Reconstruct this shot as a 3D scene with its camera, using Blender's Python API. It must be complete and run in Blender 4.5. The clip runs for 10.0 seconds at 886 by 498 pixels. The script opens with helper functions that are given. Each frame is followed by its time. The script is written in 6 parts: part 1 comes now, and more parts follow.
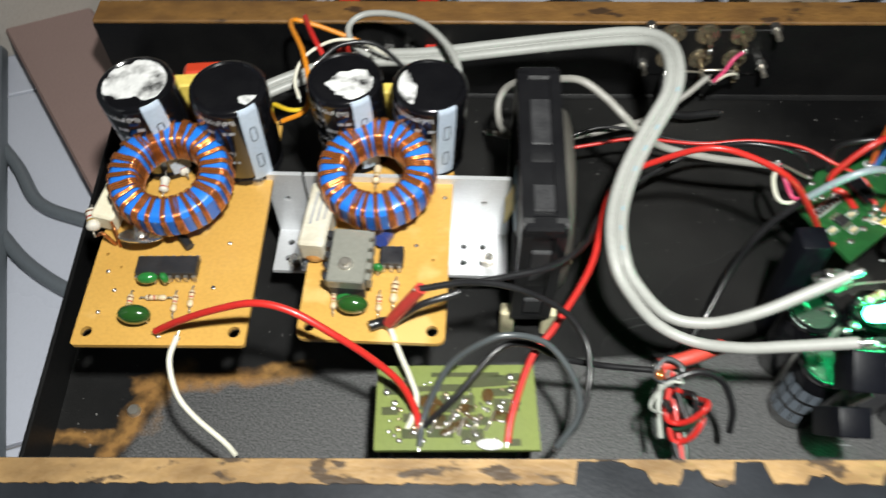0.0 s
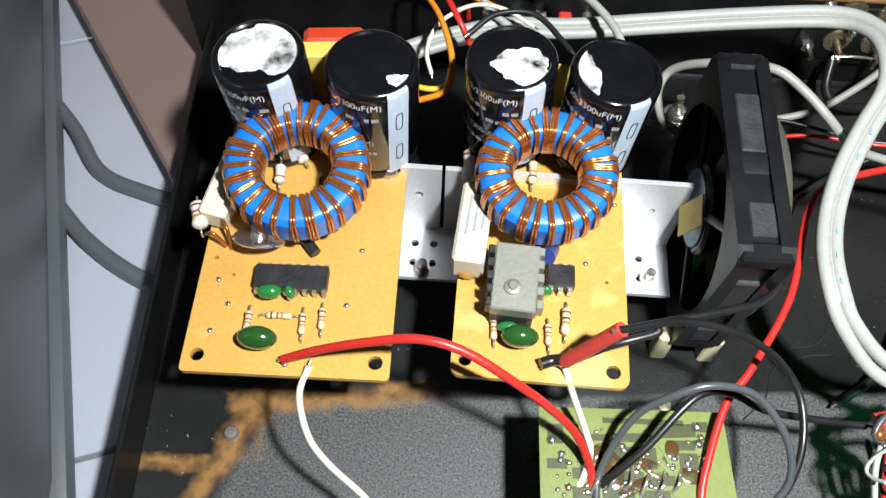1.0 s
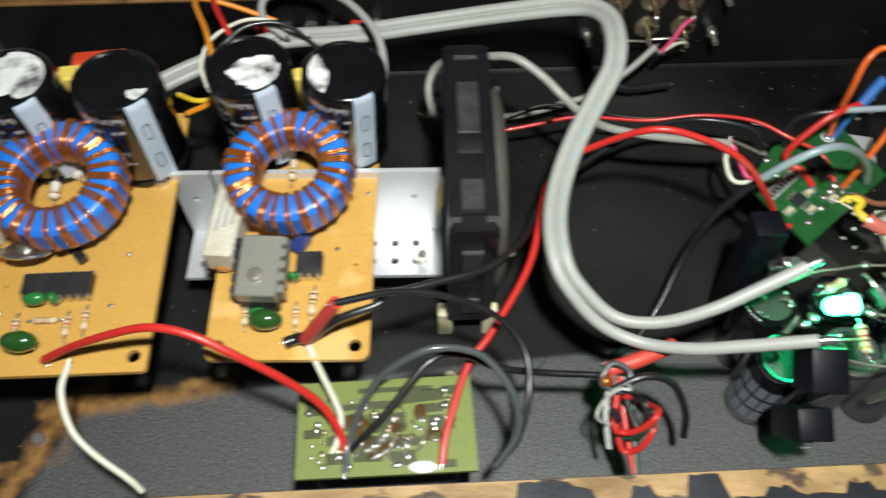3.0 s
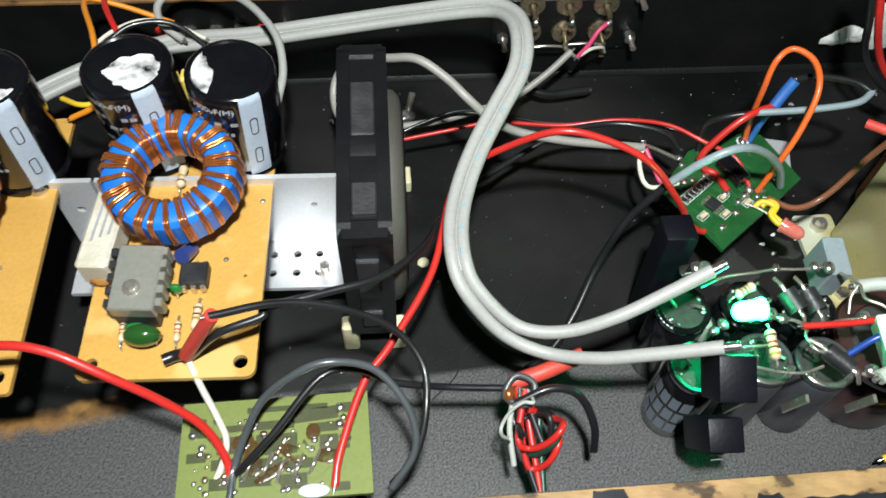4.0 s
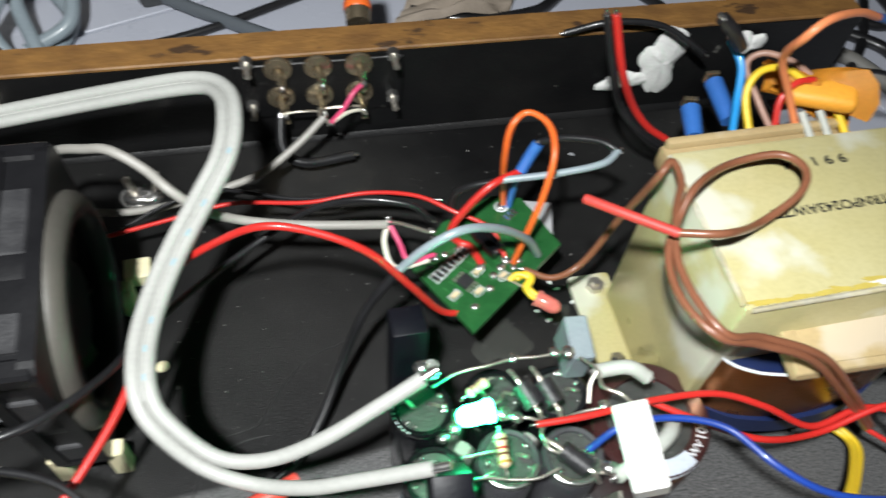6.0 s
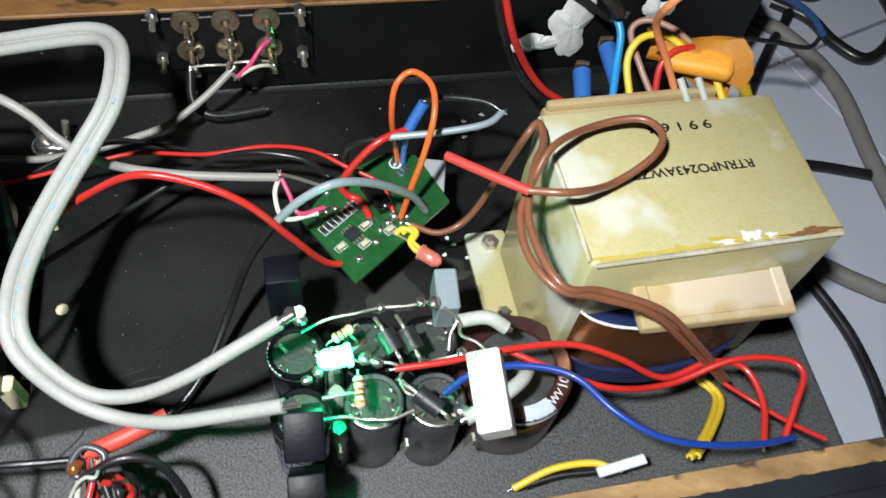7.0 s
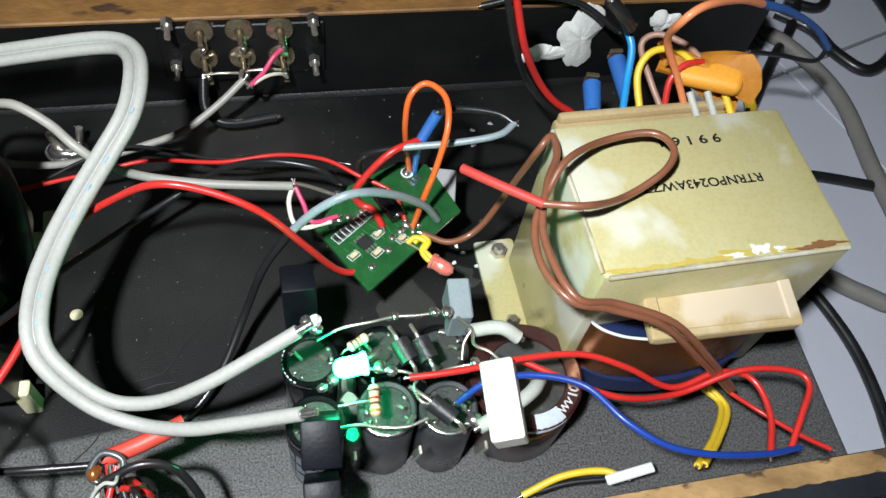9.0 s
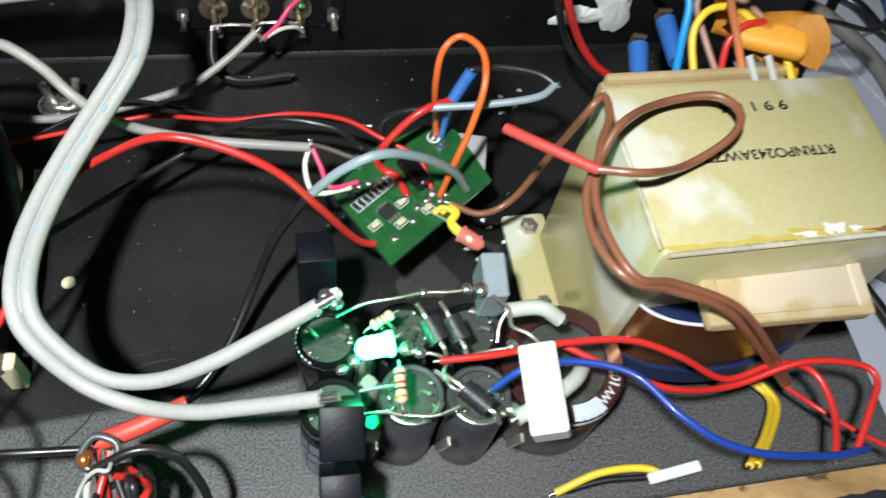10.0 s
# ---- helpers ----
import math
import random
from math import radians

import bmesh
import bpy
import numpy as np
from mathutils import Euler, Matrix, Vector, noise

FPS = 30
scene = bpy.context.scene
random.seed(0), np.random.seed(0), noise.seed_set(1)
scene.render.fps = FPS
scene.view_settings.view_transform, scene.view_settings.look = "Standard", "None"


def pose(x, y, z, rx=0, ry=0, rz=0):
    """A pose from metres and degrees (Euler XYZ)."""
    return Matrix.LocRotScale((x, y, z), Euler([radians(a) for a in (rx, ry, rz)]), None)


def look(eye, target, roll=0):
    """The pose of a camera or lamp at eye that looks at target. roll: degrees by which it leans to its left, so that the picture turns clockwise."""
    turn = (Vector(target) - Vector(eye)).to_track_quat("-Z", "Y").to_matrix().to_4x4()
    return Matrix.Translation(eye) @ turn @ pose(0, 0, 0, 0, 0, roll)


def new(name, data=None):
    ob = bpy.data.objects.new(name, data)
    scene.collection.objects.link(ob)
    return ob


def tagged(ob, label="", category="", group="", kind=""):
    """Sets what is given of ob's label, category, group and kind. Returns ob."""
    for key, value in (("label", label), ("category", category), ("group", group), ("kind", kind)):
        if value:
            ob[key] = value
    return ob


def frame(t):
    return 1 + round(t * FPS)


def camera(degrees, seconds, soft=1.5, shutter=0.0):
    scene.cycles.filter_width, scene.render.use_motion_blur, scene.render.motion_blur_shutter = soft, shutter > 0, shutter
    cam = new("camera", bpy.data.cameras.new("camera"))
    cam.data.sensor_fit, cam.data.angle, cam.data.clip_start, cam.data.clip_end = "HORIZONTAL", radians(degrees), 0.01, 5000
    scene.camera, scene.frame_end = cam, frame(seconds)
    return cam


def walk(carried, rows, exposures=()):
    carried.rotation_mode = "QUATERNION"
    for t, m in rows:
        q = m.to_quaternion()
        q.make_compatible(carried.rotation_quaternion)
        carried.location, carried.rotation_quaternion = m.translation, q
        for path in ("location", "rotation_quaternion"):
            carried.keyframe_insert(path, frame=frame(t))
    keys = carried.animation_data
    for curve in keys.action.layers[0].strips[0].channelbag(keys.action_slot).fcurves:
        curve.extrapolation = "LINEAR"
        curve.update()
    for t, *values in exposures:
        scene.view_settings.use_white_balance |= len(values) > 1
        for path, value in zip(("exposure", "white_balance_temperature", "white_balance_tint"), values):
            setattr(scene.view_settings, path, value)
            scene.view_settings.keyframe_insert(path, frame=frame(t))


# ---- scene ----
cam = camera(58.1, 10.0, shutter=0.5)
PATH = [
    (0, (0.021, -0.007, 0.264), (-0.051, 1.124, -1.384), -1.5),
    (0.5, (-0.018, 0.021, 0.244), (-0.059, 1.08, -1.451), 2.1),
    (1, (-0.03, 0.029, 0.239), (-0.085, 1.056, -1.477), 1.5),
    (1.5, (-0.023, 0.026, 0.237), (-0.069, 1.048, -1.482), 1.7),
    (2, (-0.012, 0.017, 0.242), (-0.055, 1.064, -1.461), 1.6),
    (2.5, (0.003, 0.01, 0.244), (-0.033, 1.074, -1.449), 1.0),
    (3, (0.034, 0.015, 0.25), (0.035, 1.077, -1.445), -0.7),
    (3.2, (0.047, 0.015, 0.25), (0.06, 1.082, -1.441), -1.0),
    (4.3, (0.056, 0.023, 0.236), (0.186, 1.164, -1.401), 3.7),
    (4.5, (0.062, 0.029, 0.236), (0.215, 1.209, -1.372), 3.0),
    (5, (0.07, 0.039, 0.229), (0.262, 1.272, -1.334), 3.7),
    (5.5, (0.087, 0.041, 0.227), (0.342, 1.23, -1.36), 5.8),
    (6, (0.11, 0.044, 0.233), (0.426, 1.161, -1.395), 7.1),
    (6.2, (0.12, 0.045, 0.228), (0.477, 1.145, -1.404), 8.7),
    (7.3, (0.143, 0.027, 0.247), (0.475, 1.048, -1.44), 10.7),
    (7.5, (0.145, 0.026, 0.248), (0.48, 1.057, -1.432), 10.6),
    (8, (0.145, 0.025, 0.252), (0.487, 1.073, -1.417), 10.7),
    (8.5, (0.141, 0.027, 0.25), (0.494, 1.068, -1.421), 11.0),
    (9, (0.134, 0.033, 0.246), (0.481, 1.065, -1.431), 11.3),
    (9.5, (0.136, 0.039, 0.237), (0.515, 1.053, -1.444), 13.4),
    (10, (0.128, 0.043, 0.224), (0.483, 1.04, -1.473), 13.7),
]
EXPOSURES = [
    (0.0, -0.35, 6700, 8), (0.5, -0.1, 6500, 8), (1.0, 0.0, 6350, 8), (1.5, -0.35, 6450, 8), (2.0, -0.35, 6550, 8), (3.0, -0.6, 6600, 6),
    (4.5, -0.25, 6350, 8), (5.5, -0.1, 6500, 10), (7.5, -0.28, 6250, 10), (10.0, -0.22, 6300, 10),
]
walk(cam, [(t, look(eye, target, roll)) for t, eye, target, roll in PATH], EXPOSURES)

# ---- world and light ----
world = bpy.data.worlds.new("room_light")
scene.world = world
world.use_nodes = True
world.node_tree.nodes["Background"].inputs[0].default_value = (0.62, 0.68, 0.80, 1)
world.node_tree.nodes["Background"].inputs[1].default_value = 0.04


def area_lamp(name, eye, target, size, watts, colour):
    data = bpy.data.lights.new(name, "AREA")
    data.shape, data.size, data.energy, data.color = "DISK", size, watts, colour
    ob = new(name, data)
    ob.matrix_world = look(eye, target)
    return ob


area_lamp("torch_lamp", (0.060, 0.012, 0.375), (0.085, 0.15, 0.0), 0.022, 3.8, (0.98, 1.0, 0.99))

# ---- materials ----
MATS = {}


def mat(name, base, rough=0.5, metal=0.0, second=None, scale=60.0, amount=0.5, detail=6.0, bump=0.1, fine=900.0, spots=None, spot_scale=25.0,
        spot_size=0.62, coat=0.0, wobble=0.12, alpha=1.0, glass=0.0, per_piece=0.0, gloss=0.5, stretch=None, ragged=0.0):
    """A surface: a base colour broken by a second one at two scales, optional stains, fine relief and uneven gloss."""
    m = bpy.data.materials.new(name)
    m.use_nodes = True
    nt = m.node_tree
    nd, ln = nt.nodes, nt.links
    b = nd["Principled BSDF"]
    b.inputs["Specular IOR Level"].default_value = gloss
    tc = nd.new("ShaderNodeNewGeometry")
    place = tc.outputs["Position"]
    if stretch:
        mp = nd.new("ShaderNodeMapping")
        mp.inputs["Scale"].default_value = stretch
        ln.new(place, mp.inputs["Vector"])
        place = mp.outputs["Vector"]
    second = second or tuple(c * 0.72 for c in base)

    def noise_node(sc, det=4.0):
        n = nd.new("ShaderNodeTexNoise")
        n.inputs["Scale"].default_value, n.inputs["Detail"].default_value = sc, det
        ln.new(place, n.inputs["Vector"])
        return n

    def ramp(src, lo, hi):
        r = nd.new("ShaderNodeMapRange")
        r.inputs["From Min"].default_value, r.inputs["From Max"].default_value = lo, hi
        ln.new(src, r.inputs["Value"])
        return r.outputs["Result"]

    def mix(fac, a, c):
        x = nd.new("ShaderNodeMix")
        x.data_type = "RGBA"
        for sock, val in ((x.inputs[6], a), (x.inputs[7], c)):
            if isinstance(val, tuple):
                sock.default_value = (*val, 1)
            else:
                ln.new(val, sock)
        ln.new(fac, x.inputs[0])
        return x.outputs[2]

    def scaled(src, k):
        q = nd.new("ShaderNodeMath")
        q.operation = "MULTIPLY"
        ln.new(src, q.inputs[0])
        q.inputs[1].default_value = k
        return q.outputs[0]

    big, small = noise_node(scale, detail), noise_node(fine, 3.0)
    col = mix(scaled(ramp(big.outputs["Fac"], 0.35, 0.7), amount), base, second)
    col = mix(scaled(ramp(small.outputs["Fac"], 0.4, 0.75), amount * 0.6), col, tuple(c * 0.6 for c in base))
    if spots:
        sp = noise_node(spot_scale, 5.0)
        col = mix(ramp(sp.outputs["Fac"], spot_size, spot_size + 0.05), col, spots)
    if per_piece:
        oi = nd.new("ShaderNodeObjectInfo")
        col = mix(scaled(oi.outputs["Random"], per_piece), col, second)
    ln.new(col, b.inputs["Base Color"])
    b.inputs["Metallic"].default_value = metal
    rr = nd.new("ShaderNodeMapRange")
    rr.inputs["To Min"].default_value, rr.inputs["To Max"].default_value = max(0.03, rough - wobble), min(1, rough + wobble)
    ln.new(big.outputs["Fac"], rr.inputs["Value"])
    ln.new(rr.outputs["Result"], b.inputs["Roughness"])
    if coat:
        b.inputs["Coat Weight"].default_value, b.inputs["Coat Roughness"].default_value = coat, 0.08
    if alpha < 1:
        b.inputs["Alpha"].default_value = alpha
    if ragged:
        rg = noise_node(ragged, 7.0)
        ln.new(ramp(rg.outputs["Fac"], 0.30, 0.54), b.inputs["Alpha"])
    if glass:
        b.inputs["Transmission Weight"].default_value = glass
    if bump:
        bp = nd.new("ShaderNodeBump")
        bp.inputs["Strength"].default_value, bp.inputs["Distance"].default_value = bump, 0.0006
        ln.new(small.outputs["Fac"], bp.inputs["Height"])
        ln.new(bp.outputs["Normal"], b.inputs["Normal"])
    MATS[name] = m
    return m


mat("black_paint", (0.0045, 0.0045, 0.005), 0.42, gloss=0.28, second=(0.014, 0.0135, 0.013), scale=35, bump=0.25, spots=(0.10, 0.098, 0.09), spot_scale=140, spot_size=0.72)
mat("wood_edge", (0.23, 0.115, 0.032), 0.6, second=(0.12, 0.055, 0.015), scale=150, amount=0.9, bump=0.5, fine=700, spots=(0.05, 0.026, 0.012), spot_scale=110, spot_size=0.63, stretch=(0.5, 1, 1))
mat("wood_pale", (0.40, 0.25, 0.105), 0.6, second=(0.17, 0.095, 0.034), scale=130, amount=0.95, bump=0.8, fine=500, spots=(0.06, 0.036, 0.018), spot_scale=150, spot_size=0.57, stretch=(0.5, 1, 1))
mat("fascia_black", (0.014, 0.016, 0.02), 0.35, second=(0.03, 0.035, 0.045), scale=40, bump=0.1)
mat("pcb_tan", (0.55, 0.315, 0.075), 0.42, second=(0.46, 0.25, 0.05), scale=45, amount=0.6, bump=0.06, spots=(0.60, 0.38, 0.13), spot_scale=30, spot_size=0.6, coat=0.15)
mat("pcb_edge", (0.07, 0.045, 0.02), 0.6)
mat("pcb_olive", (0.185, 0.225, 0.065), 0.36, second=(0.135, 0.17, 0.05), scale=60, bump=0.08, coat=0.25)
mat("trace_olive", (0.055, 0.068, 0.028), 0.4, second=(0.075, 0.06, 0.028), scale=120, coat=0.3)
mat("flux_brown", (0.09, 0.05, 0.018), 0.2, second=(0.05, 0.035, 0.015), scale=160, coat=0.7, bump=0.3, ragged=260)
mat("pcb_green", (0.012, 0.072, 0.02), 0.33, second=(0.02, 0.11, 0.03), scale=220, amount=0.8, bump=0.1, coat=0.3)
mat("cap_black", (0.004, 0.004, 0.005), 0.16, gloss=0.45, second=(0.009, 0.009, 0.011), scale=30, bump=0.02, coat=0.5)
mat("cap_top", (0.004, 0.004, 0.005), 0.2, gloss=0.4, second=(0.01, 0.01, 0.011), scale=60, bump=0.05, coat=0.3)
mat("white_smear", (0.78, 0.78, 0.77), 0.55, second=(0.45, 0.45, 0.45), scale=90, amount=0.7, bump=0.35, ragged=170)
mat("cap_stripe", (0.42, 0.49, 0.58), 0.35, second=(0.32, 0.38, 0.47), scale=80, coat=0.3)
mat("print_white", (0.62, 0.64, 0.66), 0.5, bump=0)
mat("print_grey", (0.30, 0.31, 0.33), 0.5, bump=0)
mat("print_black", (0.012, 0.012, 0.012), 0.6, bump=0)
mat("core_blue", (0.012, 0.16, 0.62), 0.38, second=(0.01, 0.11, 0.48), scale=70, bump=0.1, coat=0.25)
mat("copper_enamel", (0.58, 0.20, 0.055), 0.2, 0.75, second=(0.28, 0.08, 0.026), scale=200, coat=0.4, bump=0.04)
mat("solder", (0.72, 0.71, 0.69), 0.24, 0.95, second=(0.42, 0.40, 0.37), scale=400, bump=0.2)
mat("tin_wire", (0.66, 0.62, 0.55), 0.3, 0.85, second=(0.42, 0.38, 0.32), scale=300)
mat("aluminium", (0.72, 0.73, 0.75), 0.42, 0.55, second=(0.60, 0.61, 0.63), scale=25, bump=0.12, fine=1500)
mat("nickel", (0.55, 0.46, 0.32), 0.26, 0.9, second=(0.30, 0.22, 0.13), scale=150)
mat("fan_plastic", (0.005, 0.005, 0.006), 0.38, gloss=0.35, second=(0.009, 0.009, 0.010), scale=50, bump=0.08)
mat("fan_recess", (0.02, 0.02, 0.022), 0.5, second=(0.045, 0.045, 0.047), scale=200, bump=0.25)
mat("fan_blade", (0.075, 0.07, 0.06), 0.5, second=(0.03, 0.028, 0.025), scale=60, bump=0.15)
mat("fan_label", (0.10, 0.30, 0.42), 0.4, second=(0.5, 0.55, 0.58), scale=420, amount=0.9)
mat("pale_tape", (0.72, 0.66, 0.44), 0.6, second=(0.6, 0.53, 0.33), scale=100, bump=0.2)
mat("yellow_tape", (0.70, 0.55, 0.12), 0.5, second=(0.6, 0.42, 0.06), scale=90)
mat("ic_black", (0.014, 0.014, 0.016), 0.45, second=(0.03, 0.03, 0.032), scale=200, bump=0.3)
mat("green_film", (0.018, 0.072, 0.014), 0.18, second=(0.012, 0.05, 0.01), scale=120, coat=0.7, bump=0.03)
mat("green_bright", (0.02, 0.16, 0.035), 0.2, coat=0.6, bump=0.03)
mat("resistor_beige", (0.62, 0.50, 0.33), 0.4, second=(0.5, 0.38, 0.23), scale=300)
mat("resistor_cream", (0.60, 0.57, 0.50), 0.55, second=(0.48, 0.44, 0.36), scale=150)
mat("ceramic_white", (0.46, 0.42, 0.32), 0.5, second=(0.7, 0.68, 0.62), scale=90, bump=0.15)
mat("ceramic_cream", (0.66, 0.61, 0.47), 0.6, second=(0.5, 0.43, 0.28), scale=110, bump=0.2)
mat("amber_glue", (0.35, 0.13, 0.03), 0.2, second=(0.5, 0.3, 0.1), scale=200, coat=0.8, bump=0.3)
mat("band_red", (0.40, 0.03, 0.02), 0.4)
mat("band_brown", (0.13, 0.04, 0.015), 0.4)
mat("band_gold", (0.50, 0.32, 0.06), 0.35, 0.4)
mat("elcap_blue", (0.03, 0.05, 0.20), 0.3, coat=0.4)
mat("red_wire", (0.53, 0.024, 0.019), 0.36, second=(0.42, 0.018, 0.015), scale=80, coat=0.15, bump=0.04)
mat("red_sleeve", (0.50, 0.045, 0.035), 0.5, second=(0.38, 0.045, 0.04), scale=120, bump=0.15)
mat("orange_wire", (0.72, 0.13, 0.022), 0.36, second=(0.62, 0.10, 0.018), scale=80, coat=0.15, bump=0.04)
mat("amber_wire", (0.78, 0.27, 0.02), 0.4, second=(0.68, 0.22, 0.015), scale=80, bump=0.04)
mat("yellow_wire", (0.72, 0.50, 0.03), 0.4, second=(0.62, 0.42, 0.02), scale=80, bump=0.04)
mat("white_wire", (0.66, 0.64, 0.54), 0.42, second=(0.57, 0.54, 0.43), scale=70, bump=0.04)
mat("ribbon_white", (0.355, 0.36, 0.34), 0.45, second=(0.29, 0.295, 0.275), scale=45, bump=0.06)
mat("grey_wire", (0.30, 0.29, 0.265), 0.45, second=(0.23, 0.22, 0.20), scale=60, bump=0.05)
mat("bluegrey_wire", (0.25, 0.30, 0.33), 0.35, second=(0.2, 0.24, 0.27), scale=60, coat=0.2, bump=0.04)
mat("bluegrey_dark", (0.07, 0.08, 0.085), 0.3, second=(0.03, 0.034, 0.036), scale=60, coat=0.25, bump=0.04)
mat("lead_grey", (0.42, 0.44, 0.40), 0.5, second=(0.34, 0.36, 0.32), scale=90)
mat("cable_grey", (0.19, 0.185, 0.17), 0.5, second=(0.14, 0.135, 0.125), scale=50, bump=0.05)
mat("sky_dark", (0.03, 0.16, 0.5), 0.4)
mat("brown_pale", (0.33, 0.19, 0.14), 0.4)
mat("orange_pale", (0.72, 0.24, 0.10), 0.4, second=(0.62, 0.19, 0.07), scale=80)
mat("black_wire", (0.010, 0.010, 0.011), 0.33, second=(0.022, 0.022, 0.024), scale=80, coat=0.15, bump=0.04)
mat("brown_wire", (0.22, 0.085, 0.045), 0.35, second=(0.16, 0.06, 0.03), scale=80, coat=0.25, bump=0.04)
mat("blue_wire", (0.012, 0.05, 0.30), 0.35, second=(0.01, 0.035, 0.2), scale=80, coat=0.2, bump=0.04)
mat("sky_wire", (0.02, 0.26, 0.62), 0.35, second=(0.015, 0.2, 0.5), scale=80, coat=0.2, bump=0.04)
mat("blue_sleeve", (0.03, 0.13, 0.42), 0.5, second=(0.02, 0.09, 0.32), scale=80, bump=0.1)
mat("pink_wire", (0.62, 0.06, 0.16), 0.4, bump=0.03)
mat("transformer_shell", (0.50, 0.445, 0.20), 0.30, 0.15, second=(0.66, 0.64, 0.46), scale=20, amount=0.4, bump=0.03, coat=0.25, spots=(0.62, 0.62, 0.50), spot_scale=18, spot_size=0.57)
mat("worn_edge", (0.62, 0.60, 0.50), 0.5, 0.2, second=(0.45, 0.36, 0.12), scale=120, amount=0.9, spots=(0.24, 0.10, 0.03), spot_scale=60, spot_size=0.62)
mat("bobbin_cream", (0.43, 0.33, 0.175), 0.4, second=(0.34, 0.245, 0.12), scale=35, bump=0.08, spots=(0.50, 0.42, 0.31), spot_scale=28, spot_size=0.57)
mat("copper_foil", (0.62, 0.25, 0.08), 0.3, 0.85, second=(0.40, 0.12, 0.035), scale=40, amount=0.7, coat=0.4, bump=0.08)
mat("blue_paper", (0.006, 0.014, 0.06), 0.45, second=(0.01, 0.024, 0.09), scale=50)
mat("masking_tape", (0.72, 0.32, 0.03), 0.6, second=(0.62, 0.25, 0.02), scale=60, bump=0.2)
mat("brown_cap", (0.035, 0.012, 0.012), 0.3, second=(0.05, 0.018, 0.016), scale=50, coat=0.4)
mat("cap_rubber", (0.03, 0.032, 0.03), 0.5, second=(0.055, 0.058, 0.055), scale=160, bump=0.4, spots=(0.12, 0.125, 0.115), spot_scale=300, spot_size=0.66)
mat("silver_sleeve", (0.10, 0.10, 0.11), 0.3, 0.5, second=(0.05, 0.05, 0.055), scale=70)
mat("film_grey", (0.24, 0.29, 0.31), 0.45, second=(0.18, 0.22, 0.24), scale=70, bump=0.1)
mat("black_block", (0.003, 0.0035, 0.006), 0.45, gloss=0.2, second=(0.008, 0.009, 0.013), scale=60, bump=0.1)
mat("hot_glue", (0.28, 0.30, 0.26), 0.25, second=(0.2, 0.21, 0.18), scale=120, alpha=0.10, bump=0.5, coat=0.4)
mat("silicone_white", (0.74, 0.74, 0.72), 0.6, second=(0.5, 0.5, 0.5), scale=70, bump=0.4)
mat("led_red", (0.85, 0.22, 0.18), 0.1, second=(0.9, 0.42, 0.36), scale=150, coat=0.6, glass=0.4, bump=0)
mat("tile_white", (0.47, 0.49, 0.56), 0.28, second=(0.41, 0.43, 0.50), scale=6, amount=0.25, bump=0.0, per_piece=0.4)
mat("grout", (0.16, 0.16, 0.17), 0.8, second=(0.10, 0.10, 0.11), scale=40)
mat("bin_grey", (0.11, 0.125, 0.14), 0.4, second=(0.06, 0.072, 0.085), scale=9, bump=0.05)
mat("plank_mauve", (0.24, 0.165, 0.15), 0.5, second=(0.19, 0.125, 0.112), scale=14, bump=0.08)
mat("panel_beige", (0.36, 0.33, 0.30), 0.5, second=(0.31, 0.285, 0.26), scale=12, bump=0.05)
mat("box_grey", (0.06, 0.063, 0.065), 0.5, second=(0.045, 0.047, 0.05), scale=20, bump=0.15)
mat("terminal_red", (0.55, 0.03, 0.02), 0.35, coat=0.2)
mat("terminal_black", (0.012, 0.012, 0.014), 0.4)
mat("cloth_tan", (0.30, 0.25, 0.2), 0.8, second=(0.2, 0.16, 0.12), scale=60, bump=0.5)

glow = bpy.data.materials.new("led_green")
glow.use_nodes = True
glow.node_tree.nodes["Principled BSDF"].inputs["Base Color"].default_value = (0.5, 0.95, 0.75, 1)
glow.node_tree.nodes["Principled BSDF"].inputs["Emission Color"].default_value = (0.02, 1.0, 0.34, 1)
glow.node_tree.nodes["Principled BSDF"].inputs["Emission Strength"].default_value = 80.0
MATS["led_green"] = glow


